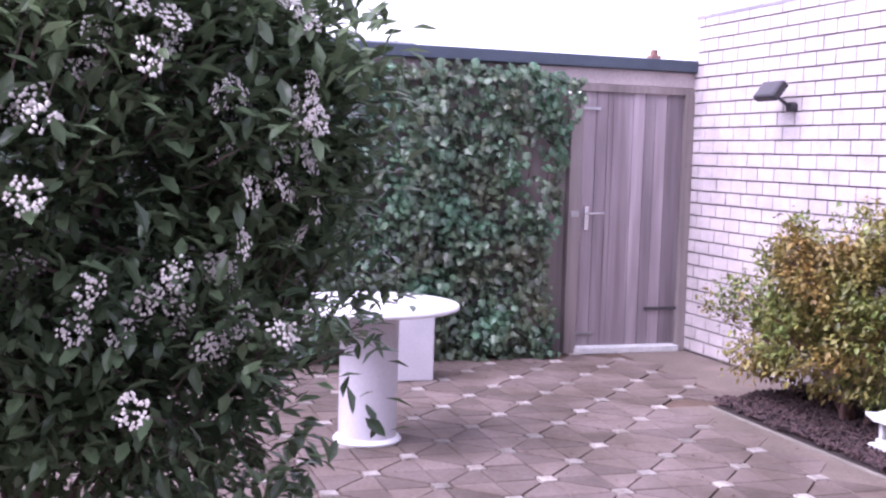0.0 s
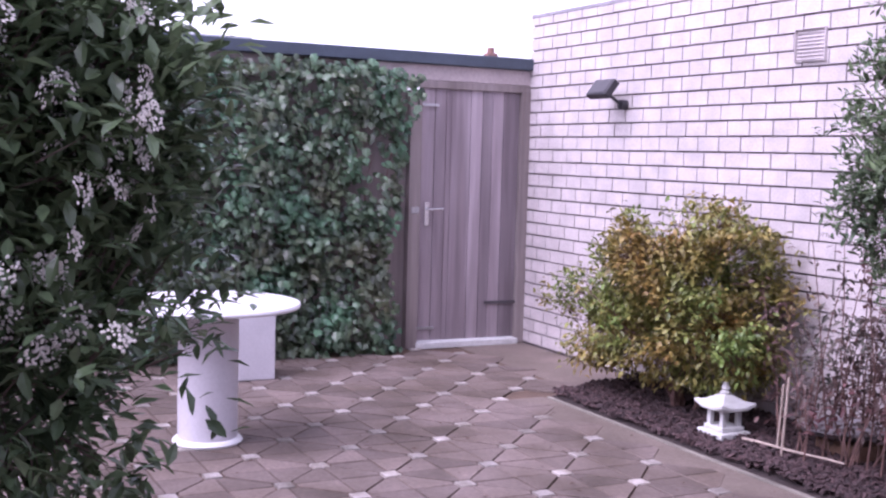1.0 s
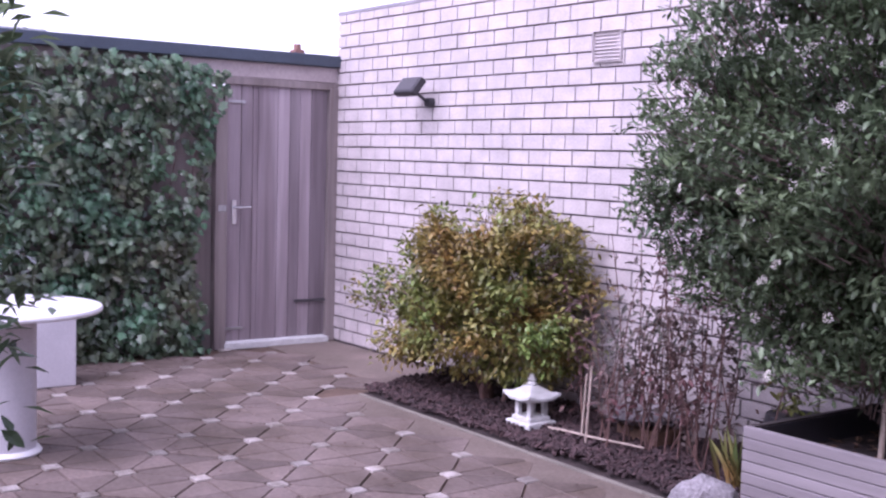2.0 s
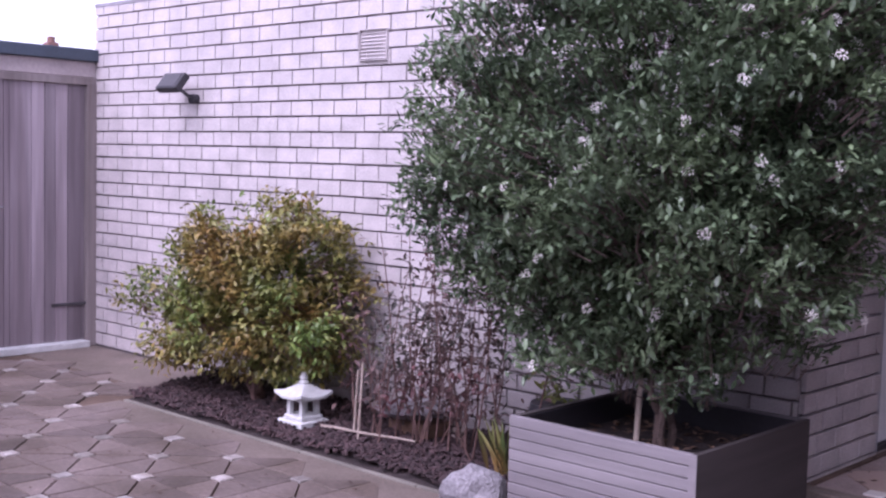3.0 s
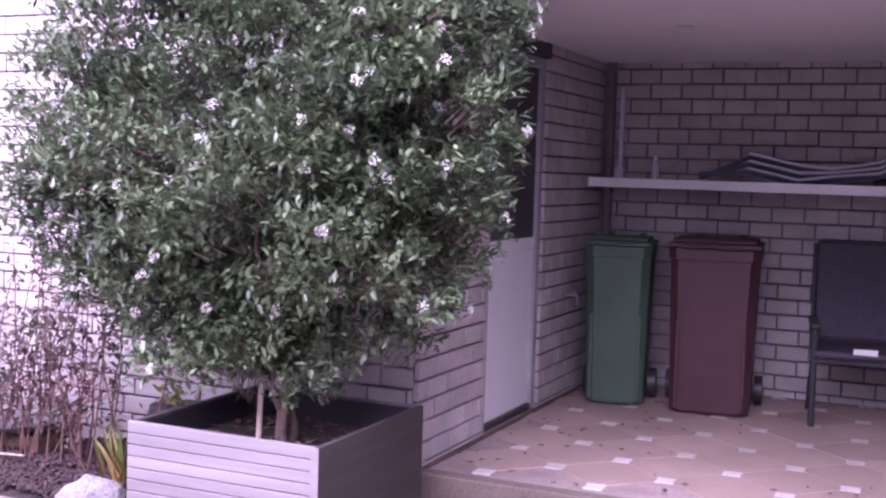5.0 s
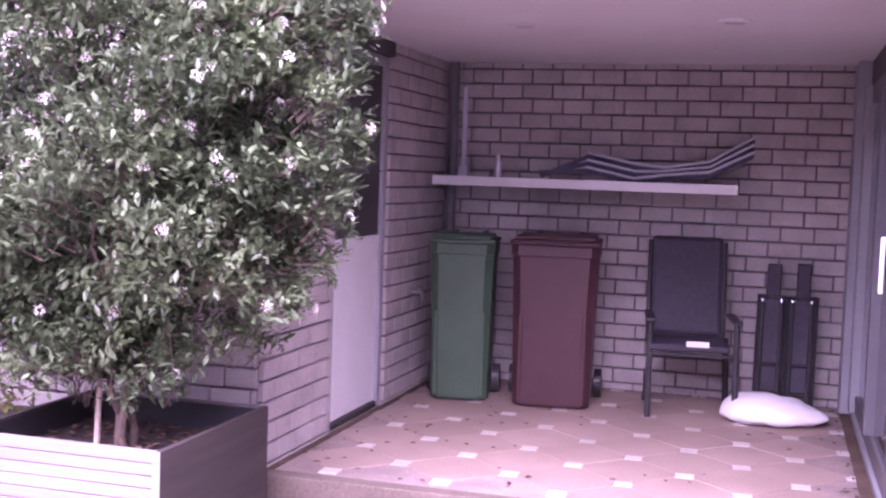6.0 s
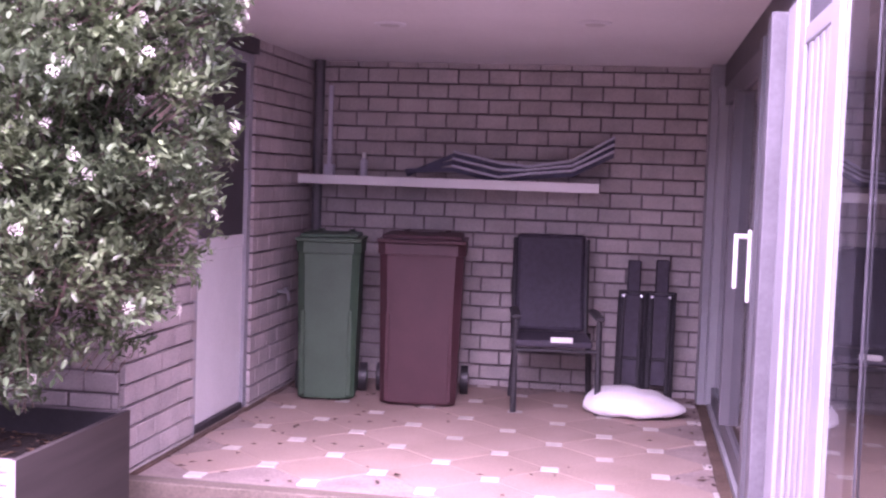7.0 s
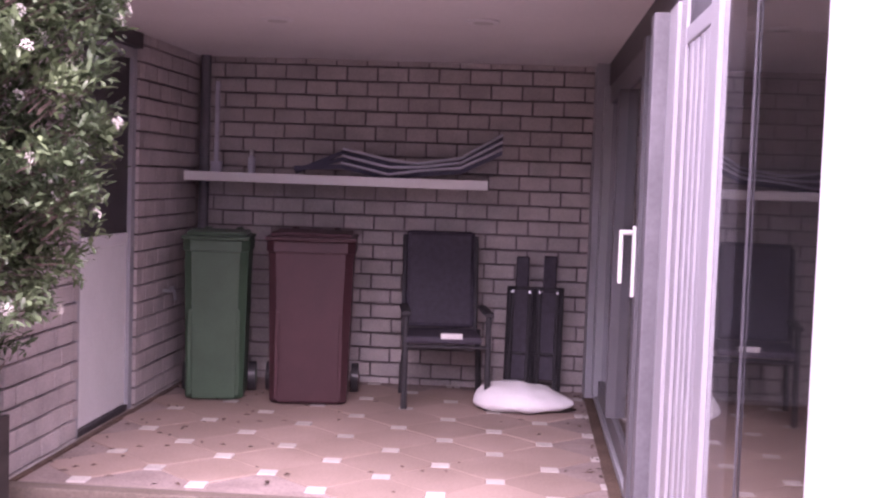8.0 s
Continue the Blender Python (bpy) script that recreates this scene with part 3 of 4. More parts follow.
# twiggy red shrub
rnd = random.Random(21)
twiggy = thing("twiggy_shrub", "sparse shrub of thin bare stems with dark red leaves", "shrub", at=(-4.4, 4.6, ZG))
pl, wy, sz = [], [], []
for k in range(38):
    a = Vector((rnd.gauss(0, .22), rnd.gauss(0, .10), 0))
    b = a + Vector((rnd.gauss(0.05, .28), rnd.gauss(0, .12), rnd.uniform(.7, 1.25)))
    bm = bmesh.new()
    limb(bm, rnd, a, b, 0.006, 0.002, 4, 0.03)
    part("stem", bm, STEM, twiggy)
    for _ in range(52):
        t = rnd.uniform(.25, 1)
        pl.append(a.lerp(b, t) + Vector((rnd.gauss(0, .04), rnd.gauss(0, .04), rnd.gauss(0, .03))))
        wy.append((rnd.gauss(0, 1), rnd.gauss(0, 1), rnd.gauss(0, .6)))
        sz.append(rnd.uniform(.035, .07))
v, f = leaf_shapes(rnd, pl, wy, sz)
raw("leaves", v, f, REDLEAF, twiggy, kind="stuff")

# ivy on the gate wall
ivy = thing("ivy_hedge", "dense green ivy covering the garden fence", "ivy", at=(XG + 0.02, 1.6, ZG))
rnd = random.Random(31)
verts, faces = [], []
for k in range(12500):
    y, z = rnd.uniform(-0.6, 3.98), rnd.uniform(0.0, 2.5)
    top = 2.34 + 0.06 * noise.noise((y * 2.2, 0, 5)) - max(0, y - 3.6) * 0.25
    edge = 3.86 - 0.10 * math.sin(z * 2.1) + 0.10 * noise.noise((z * 3, 2, 1))
    if z > top + ZG + 0.15 or y > edge or (3.45 < y < 3.75 and 1.25 < z < 1.85 and rnd.random() < .8):
        continue
    out = 0.14 + 0.15 * noise.noise((y * 2.1, z * 2.1, 3)) + rnd.gauss(0, .05) - 0.03 * (z / 2)
    if z > top + ZG - 0.05:
        out += rnd.uniform(-.15, .08)
    c = Vector((max(out, 0.0), y - 1.6, z))
    nrm = Vector((1, rnd.gauss(0, .6), rnd.gauss(.55, .55))).normalized()
    down = Vector((0.25, rnd.gauss(0, .5), -1))
    down = (down - nrm * down.dot(nrm)).normalized()
    side = nrm.cross(down)
    s = rnd.uniform(.026, .054)
    b = len(verts)
    outline = [(-.55, 0), (-.35, .75), (.15, .45), (.25, .95), (.55, .42), (1.15, 0), (.55, -.42), (.25, -.95), (.15, -.45), (-.35, -.75)]
    verts += [c + down * s * u + side * s * w - nrm * s * .18 * abs(w) for u, w in outline] + [c + nrm * s * .06]
    faces += [(b + 10, b + i, b + (i + 1) % 10) for i in range(10)]
raw("leaves", verts, faces, IVY, ivy, kind="stuff")
for k in range(24):
    y = rnd.uniform(-2.0, 2.1)
    bm = bmesh.new()
    limb(bm, rnd, (0.03, y, 0), (0.06, y + rnd.uniform(-.3, .3) * (y < 1.9) - (0.2 if y > 1.9 else 0), rnd.uniform(1.4, 2.1)), 0.012, 0.004, 6, 0.02)
    part("vine", bm, STEM, ivy)

# ---------------------------------------------------------------- garden things
gate = thing("garden_gate", "weathered grey board gate with steel latch and hinges", "gate", at=(XG, (GY0 + GY1) / 2, ZG + 0.05))
gw = GY1 - GY0
cuts = [0.0, 0.14, 0.25, 0.30, 0.50, 0.62, 0.72, 0.84, 1.0]
for k, (lo, hi) in enumerate(zip(cuts, cuts[1:])):
    a, b = -gw / 2 + lo * gw, -gw / 2 + hi * gw
    part("board", box(bmesh.new(), -0.03 + (k % 3) * 0.004, a + 0.002, 0.005, -0.008 + (k % 3) * 0.004, b - 0.002, GZ - ZG - 0.06, 0.003), GATEWOOD, gate)
for z in (0.12, GZ - ZG - 0.24):
    part("hinge", box(bmesh.new(), 0.003, gw / 2 - 0.30, z + 0.18, 0.010, gw / 2 + 0.04, z + 0.205, 0.002), DARKFRAME, gate, "dark strap hinge")
for z in (0.10, GZ - ZG - 0.22):
    bm = box(bmesh.new(), 0.003, -gw / 2 - 0.05, z, 0.012, -gw / 2 + 0.16, z + 0.022, 0.002)
    part("bolt", bm, METAL, gate, "galvanised bolt")
bm = box(bmesh.new(), 0.003, -gw / 2 + 0.05, 0.98, 0.010, -gw / 2 + 0.09, 1.18, 0.002)
tube(bm, (0.008, -gw / 2 + 0.07, 1.12), (0.06, -gw / 2 + 0.07, 1.12), 0.009)
tube(bm, (0.055, -gw / 2 + 0.06, 1.12), (0.055, -gw / 2 + 0.20, 1.125), 0.009)
part("handle", bm, CHROME, gate, "bright lever handle")
post = thing("gate_post", "weathered wooden gate post with a pale latch plate", "post", at=(XG, GY0 - 0.06, ZG))
part("shaft", box(bmesh.new(), -0.05, -0.055, -0.004, 0.045, 0.052, 2.16, 0.006), POSTWOOD, post)
part("latch_plate", box(bmesh.new(), 0.046, -0.03, 1.14, 0.050, 0.04, 1.19, 0.001), METAL, post)
post2 = thing("hinge_post", "narrow wooden post between gate and brick wall", "post", at=(XG, GY1 + 0.06, ZG))
part("shaft", box(bmesh.new(), -0.05, -0.052, -0.004, 0.03, 0.055, 2.2, 0.006), POSTWOOD, post2)

# flood light on the wall
lamp = thing("flood_light", "black outdoor flood light on a bracket", "lamp", at=(-7.33, Y1 - 0.06, 1.985))
bm = tube(bmesh.new(), (0.06, 0.035, -0.08), (0.06, -0.03, -0.08), 0.035, sides=16)
part("base", bm, BLACK, lamp)
part("arm", tube(bmesh.new(), (0.06, -0.02, -0.08), (0.02, -0.12, 0.0), 0.012), BLACK, lamp)
m = pose(0.0, -0.15, 0.03, -38, 0, 0)
bm = box(bmesh.new(), -0.13, -0.03, -0.075, 0.13, 0.03, 0.075, 0.008, m)
part("head", bm, BLACK, lamp)
part("lens", box(bmesh.new(), -0.11, -0.034, -0.06, 0.11, -0.031, 0.06, m=m), DARKFRAME, lamp, "dark glass")

# vent grille
vent = thing("vent_grille", "pale slatted vent grille set in the brick wall", "vent", at=(-5.36, Y1 - 0.031, 2.215))
for a, b, c, d in ((-.13, -.125, -.10, .10), (.125, .13, -.10, .10), (-.125, .125, .095, .10), (-.125, .125, -.10, -.095)):
    part("frame", box(bmesh.new(), a, -0.018, c, b, 0.0, d, 0.001), BRICKS_FAR, vent)
part("backing", box(bmesh.new(), -.124, 0.006, -.094, .124, 0.012, .094), BRICKS_FAR, vent)
for k in range(8):
    part("slat", box(bmesh.new(), -.124, -0.012, -0.008, .124, 0.010, -0.004, m=pose(0, 0, -0.075 + k * 0.0225, 35, 0, 0)), BRICKS_FAR, vent)

# white table and the box behind it
table = thing("round_table", "round white table on a cylinder pedestal with foot ring", "table", at=(-6.22, 1.63, ZG))
part("tabletop", lathe(bmesh.new(), [(0.485, 0.755), (0.50, 0.760), (0.505, 0.772), (0.50, 0.785), (0.49, 0.788)], 64), TABLEWHITE, table, smooth=True)
part("pedestal", lathe(bmesh.new(), [(0.165, 0.02), (0.165, 0.754)], 48), PEDESTAL, table, smooth=True)
part("foot_ring", lathe(bmesh.new(), [(0.19, 0.0), (0.195, 0.012), (0.185, 0.026), (0.166, 0.032)], 48), TABLEWHITE, table, smooth=True)
tub = thing("white_bin", "pale grey upright box standing before the ivy", "container", at=(-7.95, 2.22, ZG))
bm = bmesh.new()
box(bm, -0.18, -0.30, 0.0, 0.18, 0.30, 0.50, 0.01)
part("body", bm, PEDESTAL, tub)
part("lid", box(bmesh.new(), -0.19, -0.31, 0.502, 0.19, 0.31, 0.53, 0.008), TABLEWHITE, tub)

# bed
bed = bmesh.new()
rnd = random.Random(41)
NX, NY = 70, 18
grid = []
for i in range(NX + 1):
    row = []
    for j in range(NY + 1):
        y = 4.11 + (Y1 - 0.035 - 4.11) * j / NY
        x0 = -6.62 - 0.35 * (y - 4.11)
        x = x0 + (XS - 0.1 - x0) * i / NX
        lift = min(1, min(i, NX - i, j) / 3)
        row.append(bed.verts.new((x, y, ZG + 0.004 + lift * (0.035 + 0.025 * noise.noise((x * 3, y * 3, 0)) + 0.012 * noise.noise((x * 15, y * 15, 4))))))
    grid.append(row)
for i in range(NX):
    for j in range(NY):
        bed.faces.new((grid[i][j], grid[i + 1][j], grid[i + 1][j + 1], grid[i][j + 1]))
solid("planting_bed", bed, SOIL, "dark bark-covered planting bed along the wall", "bed", smooth=True)
verts, faces = [], []
for k in range(9500):
    y = rnd.uniform(4.12, Y1 - 0.05)
    x = rnd.uniform(-6.6 - 0.35 * (y - 4.11), -3.1)
    z = ZG + 0.045 + 0.025 * noise.noise((x * 3, y * 3, 0)) + rnd.uniform(-.01, .012)
    m = pose(x, y, z, rnd.gauss(0, 25), rnd.gauss(0, 25), rnd.uniform(0, 360))
    a, b, c = rnd.uniform(.010, .032), rnd.uniform(.005, .014), rnd.uniform(.002, .006)
    n = len(verts)
    verts += [m @ Vector(p) for p in ((-a, -b, -c), (a, -b * .7, -c), (a * .8, b, -c), (-a, b * .8, -c), (-a * .8, -b * .7, c), (a * .8, -b * .5, c), (a * .6, b * .7, c), (-a * .8, b * .6, c))]
    faces += [(n + 4, n + 5, n + 6, n + 7), (n, n + 1, n + 5, n + 4), (n + 1, n + 2, n + 6, n + 5), (n + 2, n + 3, n + 7, n + 6), (n + 3, n, n + 4, n + 7)]
tagged(raw("bark_mulch", verts, faces, BARK_CHIP), "loose dark bark chips on the bed", "mulch", kind="stuff")
for k in range(4):
    a, b = -6.62 + k * 0.9, -6.62 + (k + 1) * 0.9 - 0.006
    solid("kerb_" + str(k + 1), box(bmesh.new(), a, 4.075, ZG - 0.02, b, 4.105, ZG + 0.006, 0.004), KERB, "low concrete edging of the planting bed", "kerb")

# stone lantern
lantern = thing("stone_lantern", "small pale stone garden lantern on the bed", "lantern", at=(-5.20, 4.42, ZG + 0.035))
lantern.scale = (0.92, 0.92, 0.80)
part("foot", box(bmesh.new(), -.12, -.12, 0, .12, .12, .05, .01), STONE, lantern)
part("slab", box(bmesh.new(), -.09, -.09, .05, .09, .09, .085, .008), STONE, lantern)
for x in (-.06, .06):
    for y in (-.06, .06):
        part("pillar", box(bmesh.new(), x - .016, y - .016, .085, x + .016, y + .016, .20, .003), STONE, lantern)
bm = bmesh.new()
rows = []
for reach, low, tip in ((.10, .20, .0), (.135, .215, .03), (.135, .235, .03), (.085, .262, .008), (.045, .30, .0), (.028, .312, .0)):
    ring = []
    for k in range(16):
        a = 2 * math.pi * k / 16
        q = max(abs(math.cos(a)), abs(math.sin(a)))
        out = (1 / q - 1) / (math.sqrt(2) - 1)
        ring.append(bm.verts.new((reach * math.cos(a) / q, reach * math.sin(a) / q, low + tip * out ** 2)))
    rows.append(ring)
for lo, hi in zip(rows, rows[1:]):
    for k in range(16):
        bm.faces.new((lo[k], lo[(k + 1) % 16], hi[(k + 1) % 16], hi[k]))
bm.faces.new(rows[0][::-1])
bm.faces.new(rows[-1])
part("roof", bm, STONE, lantern)
part("finial", lathe(bmesh.new(), [(.03, .31), (.035, .325), (.02, .34), (.03, .355), (.012, .395)], 12), STONE, lantern, smooth=True)

# planter
planter = thing("planter_box", "square wooden planter with pale front boards", "planter", at=((PX0 + PX1) / 2, (PY0 + PY1) / 2, ZG))
w, d, h = (PX1 - PX0) / 2, (PY1 - PY0) / 2, PZ - ZG
for k in range(11):
    z0, z1 = k * h / 11 + 0.001, (k + 1) * h / 11 - 0.003
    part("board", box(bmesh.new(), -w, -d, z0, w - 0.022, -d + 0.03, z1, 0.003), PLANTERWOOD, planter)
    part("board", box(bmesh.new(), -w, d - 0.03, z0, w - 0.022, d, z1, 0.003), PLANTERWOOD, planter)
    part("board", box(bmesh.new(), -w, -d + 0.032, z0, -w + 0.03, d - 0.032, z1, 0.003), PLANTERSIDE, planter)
part("side_panel", box(bmesh.new(), w - 0.02, -d + 0.001, 0.001, w + 0.004, d - 0.001, h - 0.001, 0.003), PLANTERSIDE, planter, "plain brown side with shade put into its colour")
part("corner_strip", box(bmesh.new(), w - 0.03, -d - 0.006, 0.001, w + 0.006, -d - 0.001, h, 0.002), PLANTERWOOD, planter)
for a, c, e, g in ((-w + .031, -d + .031, -w + .036, d - .031), (w - .027, -d + .031, w - .021, d - .031), (-w + .037, -d + .031, w - .028, -d + .036), (-w + .037, d - .036, w - .028, d - .031)):
    part("liner", box(bmesh.new(), a, c, 0.02, e, g, h - 0.012), BLACK, planter, "black inner liner")
part("soil", box(bmesh.new(), -w + 0.037, -d + 0.037, 0.02, w - 0.028, d - 0.037, h - 0.13), SOIL, planter)

rnd = random.Random(43)
verts, faces = [], []
for k in range(170):
    a, x, y = rnd.uniform(0, 6.28), rnd.uniform(-w + .06, w - .06), rnd.uniform(-d + .06, d - .06)
    u, v = Vector((math.cos(a), math.sin(a), rnd.uniform(-.3, .3))) * rnd.uniform(.015, .035), Vector((-math.sin(a), math.cos(a), rnd.uniform(-.3, .3))) * rnd.uniform(.008, .018)
    c, n = Vector((x, y, h - 0.118)), len(verts)
    verts += [c - u, c + v + Vector((0, 0, .008)), c + u, c - v + Vector((0, 0, .005))]
    faces += [(n, n + 1, n + 2), (n, n + 2, n + 3)]
raw("litter", verts, faces, LITTER, planter, "dry fallen leaves on the soil", "stuff")

# ---------------------------------------------------------------- carport things
def wheelie_bin(name, mat, label, at, turn, w, d, h):
    ob = thing(name, label, "bin", "wheeled bins", at=at, turn=turn)
    bm = bmesh.new()
    def ring(k, z):
        a, b = w / 2 * k, d / 2 * (k * .94)
        c = 0.05
        return [bm.verts.new((x, y, z)) for x, y in ((a - c, -b), (a, -b + c), (a, b - c), (a - c, b), (-a + c, b), (-a, b - c), (-a, -b + c), (-a + c, -b))]
    rows = [ring(.855, .015), ring(.87, .03), ring(.875, .10), ring(.955, h - .15), ring(.96, h - .135), ring(1.0, h - .13), ring(1.0, h - .065), ring(.985, h - .06)]
    for lo, hi in zip(rows, rows[1:]):
        for k in range(8):
            bm.faces.new((lo[k], lo[(k + 1) % 8], hi[(k + 1) % 8], hi[k]))
    bm.faces.new(rows[0]), bm.faces.new(rows[-1])
    part("body", bm, mat, ob)
    lid = bmesh.new()
    box(lid, -w / 2 - .004, -d / 2 - .012, h - .058, w / 2 + .004, d / 2, h - .032, .010)
    box(lid, -w / 2 + .025, -d / 2 + .02, h - .034, w / 2 - .025, d / 2 - .05, h - .006, .014)
    for x in (-w * .25, w * .25):
        box(lid, x - .02, d / 2 - .06, h - .034, x + .02, d / 2 + .055, h + .004, .008)
    part("lid", lid, mat, ob)
    part("lid_grip", box(bmesh.new(), -w * .3, -d / 2 - .03, h - .055, w * .3, -d / 2 - .013, h - .040, .005), mat, ob)
    for x in (-w * .36, w * .36):
        part("side_rib", box(bmesh.new(), x - .012, -d / 2 * .90, .05, x + .012, -d / 2 * .86, h * .55, .004, pose(0, -.006, 0, 2.0, 0, 0)), mat, ob)
    part("handle_bar", tube(bmesh.new(), (-w / 2 + .04, d / 2 + .04, h - .1), (w / 2 - .04, d / 2 + .04, h - .1), .016), mat, ob)
    part("axle", tube(bmesh.new(), (-w / 2 - .0, d / 2 - .06, .1), (w / 2 + .0, d / 2 - .06, .1), .011), METAL, ob)
    for x in (-w / 2 - .005, w / 2 + .005):
        wheel = part("wheel", tube(bmesh.new(), (x - .025, d / 2 - .06, .1), (x + .025, d / 2 - .06, .1), .098, sides=28), BLACK, ob)
        part("hub", tube(bmesh.new(), (x - .03, d / 2 - .06, .1), (x + .03, d / 2 - .06, .1), .045, sides=16), mat, wheel)
    part("ridge", box(bmesh.new(), -w * .27, -d / 2 * .86, h - .34, w * .27, -d / 2 * .80, h - .332, .003), LAMPGLASS if mat is GREENBIN else METAL, ob, "thin pale line")
    return ob


wheelie_bin("wheeled_bin", GREENBIN, "dark green wheeled bin with closed lid", (-2.0, 7.42, 0), 9, 0.425, 0.50, 1.10)
wheelie_bin("wheeled_bin", BROWNBIN, "larger dark maroon wheeled bin with closed lid", (-1.385, 7.47, 0), 7, 0.565, 0.62, 1.115)

# shelf board
shelf = thing("wall_shelf", "long pale shelf board on the brick wall", "shelf", at=(-1.33, YB - 0.004, 1.43))
part("board", box(bmesh.new(), -1.06, -0.36, 0.0, 1.06, -0.002, 0.018, 0.002), PLANTERWOOD, shelf)
part("front_edge", box(bmesh.new(), -1.062, -0.382, -0.02, 1.062, -0.361, 0.045, 0.003), STICKER, shelf, "pale front board")
for x in (-0.9, 0.0, 0.9):
    bm = box(bmesh.new(), x - .012, -0.30, -0.024, x + .012, -0.002, -0.001)
    part("bracket", bm, METAL, shelf)

# things on the shelf
upright = thing("shelf_upright", "thin pale upright batten with a small box foot", "batten", at=(-2.19, 7.98, 1.449))
part("batten", box(bmesh.new(), -.014, -.014, 0.10, .014, .014, 0.66, .002), ALUMINIUM, upright)
part("foot", box(bmesh.new(), -.035, -.035, 0, .035, .035, .10, .004), ALUMINIUM, upright)
can = thing("spray_can", "small pale upright can on the shelf", "can", at=(-1.93, 7.95, 1.449))
part("body", lathe(bmesh.new(), [(.024, 0), (.026, .01), (.026, .13), (.012, .15)], 16), ALUMINIUM, can, smooth=True)
part("cap", lathe(bmesh.new(), [(.015, .151), (.015, .185), (.01, .19)], 12), STICKER, can, smooth=True)
rnd = random.Random(51)
for k in range(3):
    lounger = thing("folded_lounger", "folded lounger of pale tubes and blue-grey fabric", "lounger", "folded loungers on the shelf", at=(-0.84, 7.98 - k * 0.035, 1.45))
    pts = [(-.78, .06 + k * .012), (-.45, .205 - k * .05), (-.12, .135 - k * .05), (.08, .115 - .025 * k), (.38, .165 - .035 * k), (.66, .335 - .05 * k)]
    bm = bmesh.new()
    for (a, za), (b, zb) in zip(pts[1:], pts[2:]):
        tube(bm, (a, 0, max(za + .012, .012)), (b, 0, max(zb + .012, .012)), .009)
    part("tube", bm, ALUMINIUM, lounger, "pale bent tube").location.y = -0.03
    bm = bmesh.new()
    for (a, za), (b, zb) in zip(pts, pts[1:]):
        q = [bm.verts.new(p) for p in ((a, -.016, max(za, .02)), (b, -.016, max(zb, .02)), (b, .016, max(zb, .02)), (a, .016, max(za, .02)),
                                       (a, -.016, max(za - .03, .001)), (b, -.016, max(zb - .03, .001)), (b, .016, max(zb - .03, .001)), (a, .016, max(za - .03, .001)))]
        for f in ((0, 1, 2, 3), (4, 7, 6, 5), (0, 4, 5, 1), (3, 2, 6, 7), (0, 3, 7, 4), (1, 5, 6, 2)):
            bm.faces.new([q[i] for i in f])
    part("fabric", bm, FABRIC, lounger)

# garden chair
chair = thing("garden_chair", "high-backed dark garden chair with armrests and a white label", "chair", at=(-0.53, 7.55, 0), turn=8)
for x in (-.245, .29):
    part("leg", tube(bmesh.new(), (x, -.26, 0), (x, -.20, .60), .021, .019), BLACK, chair)
    part("leg", tube(bmesh.new(), (x, .30, 0), (x * .9, .20, .46), .021, .019), BLACK, chair)
    part("armrest", box(bmesh.new(), x - .03, -.25, .60, x + .03, .22, .628, .01), BLACK, chair)
part("seat", box(bmesh.new(), -.25, -.24, .42, .25, .24, .465, .015), NAVY, chair)
tilt = pose(0, .22, .46, -11, 0, 0)
part("backrest", box(bmesh.new(), -.235, -.012, .01, .235, .012, .67, .03, tilt), NAVY, chair)
for x in (-.245, .245):
    part("back_post", tube(bmesh.new(), tilt @ Vector((x, 0, -.05)), tilt @ Vector((x, 0, .64)), .016), BLACK, chair)
part("front_rail", tube(bmesh.new(), (-.25, -.225, .40), (.29, -.225, .40), .014), BLACK, chair)
part("label_tag", box(bmesh.new(), -.02, -.245, .455, .12, -.242, .49), STICKER, chair, "white label")

# folded chairs leaning at the wall
for k, (x, top) in enumerate(((-0.065, 0.97), (0.125, 0.98))):
    ob = thing("folded_chair", "dark folded garden chair leaning against the wall", "chair", "folded chairs", at=(x + 0.05, 7.86, 0), turn=-3)
    lean = pose(0, 0, 0, -8, 0, 0)
    for s in (-.088, .088):
        part("rail", tube(bmesh.new(), lean @ Vector((s, 0, 0.012)), lean @ Vector((s, 0.01, .76)), .014), BLACK, ob)
        part("rail", tube(bmesh.new(), lean @ Vector((s * .7, -.07, 0.012)), lean @ Vector((s * .7, -.05, .74)), .014), BLACK, ob)
    part("seat", box(bmesh.new(), -.08, -.045, .12, .08, -.02, .73, .008, lean), NAVY, ob)
    part("backrest", box(bmesh.new(), -.045, -.008, .38, .045, .014, top, .010, lean), NAVY, ob)
    part("crossbar", tube(bmesh.new(), lean @ Vector((-.09, -.06, .30)), lean @ Vector((.09, -.06, .30)), .010), BLACK, ob)
    part("crossbar", tube(bmesh.new(), lean @ Vector((-.09, 0, .75)), lean @ Vector((.09, 0, .75)), .012), BLACK, ob)
    for s in (-.06, .06):
        part("joint", tube(bmesh.new(), lean @ Vector((s, -.09, .72)), lean @ Vector((s, -.04, .72)), .009), METAL, ob)

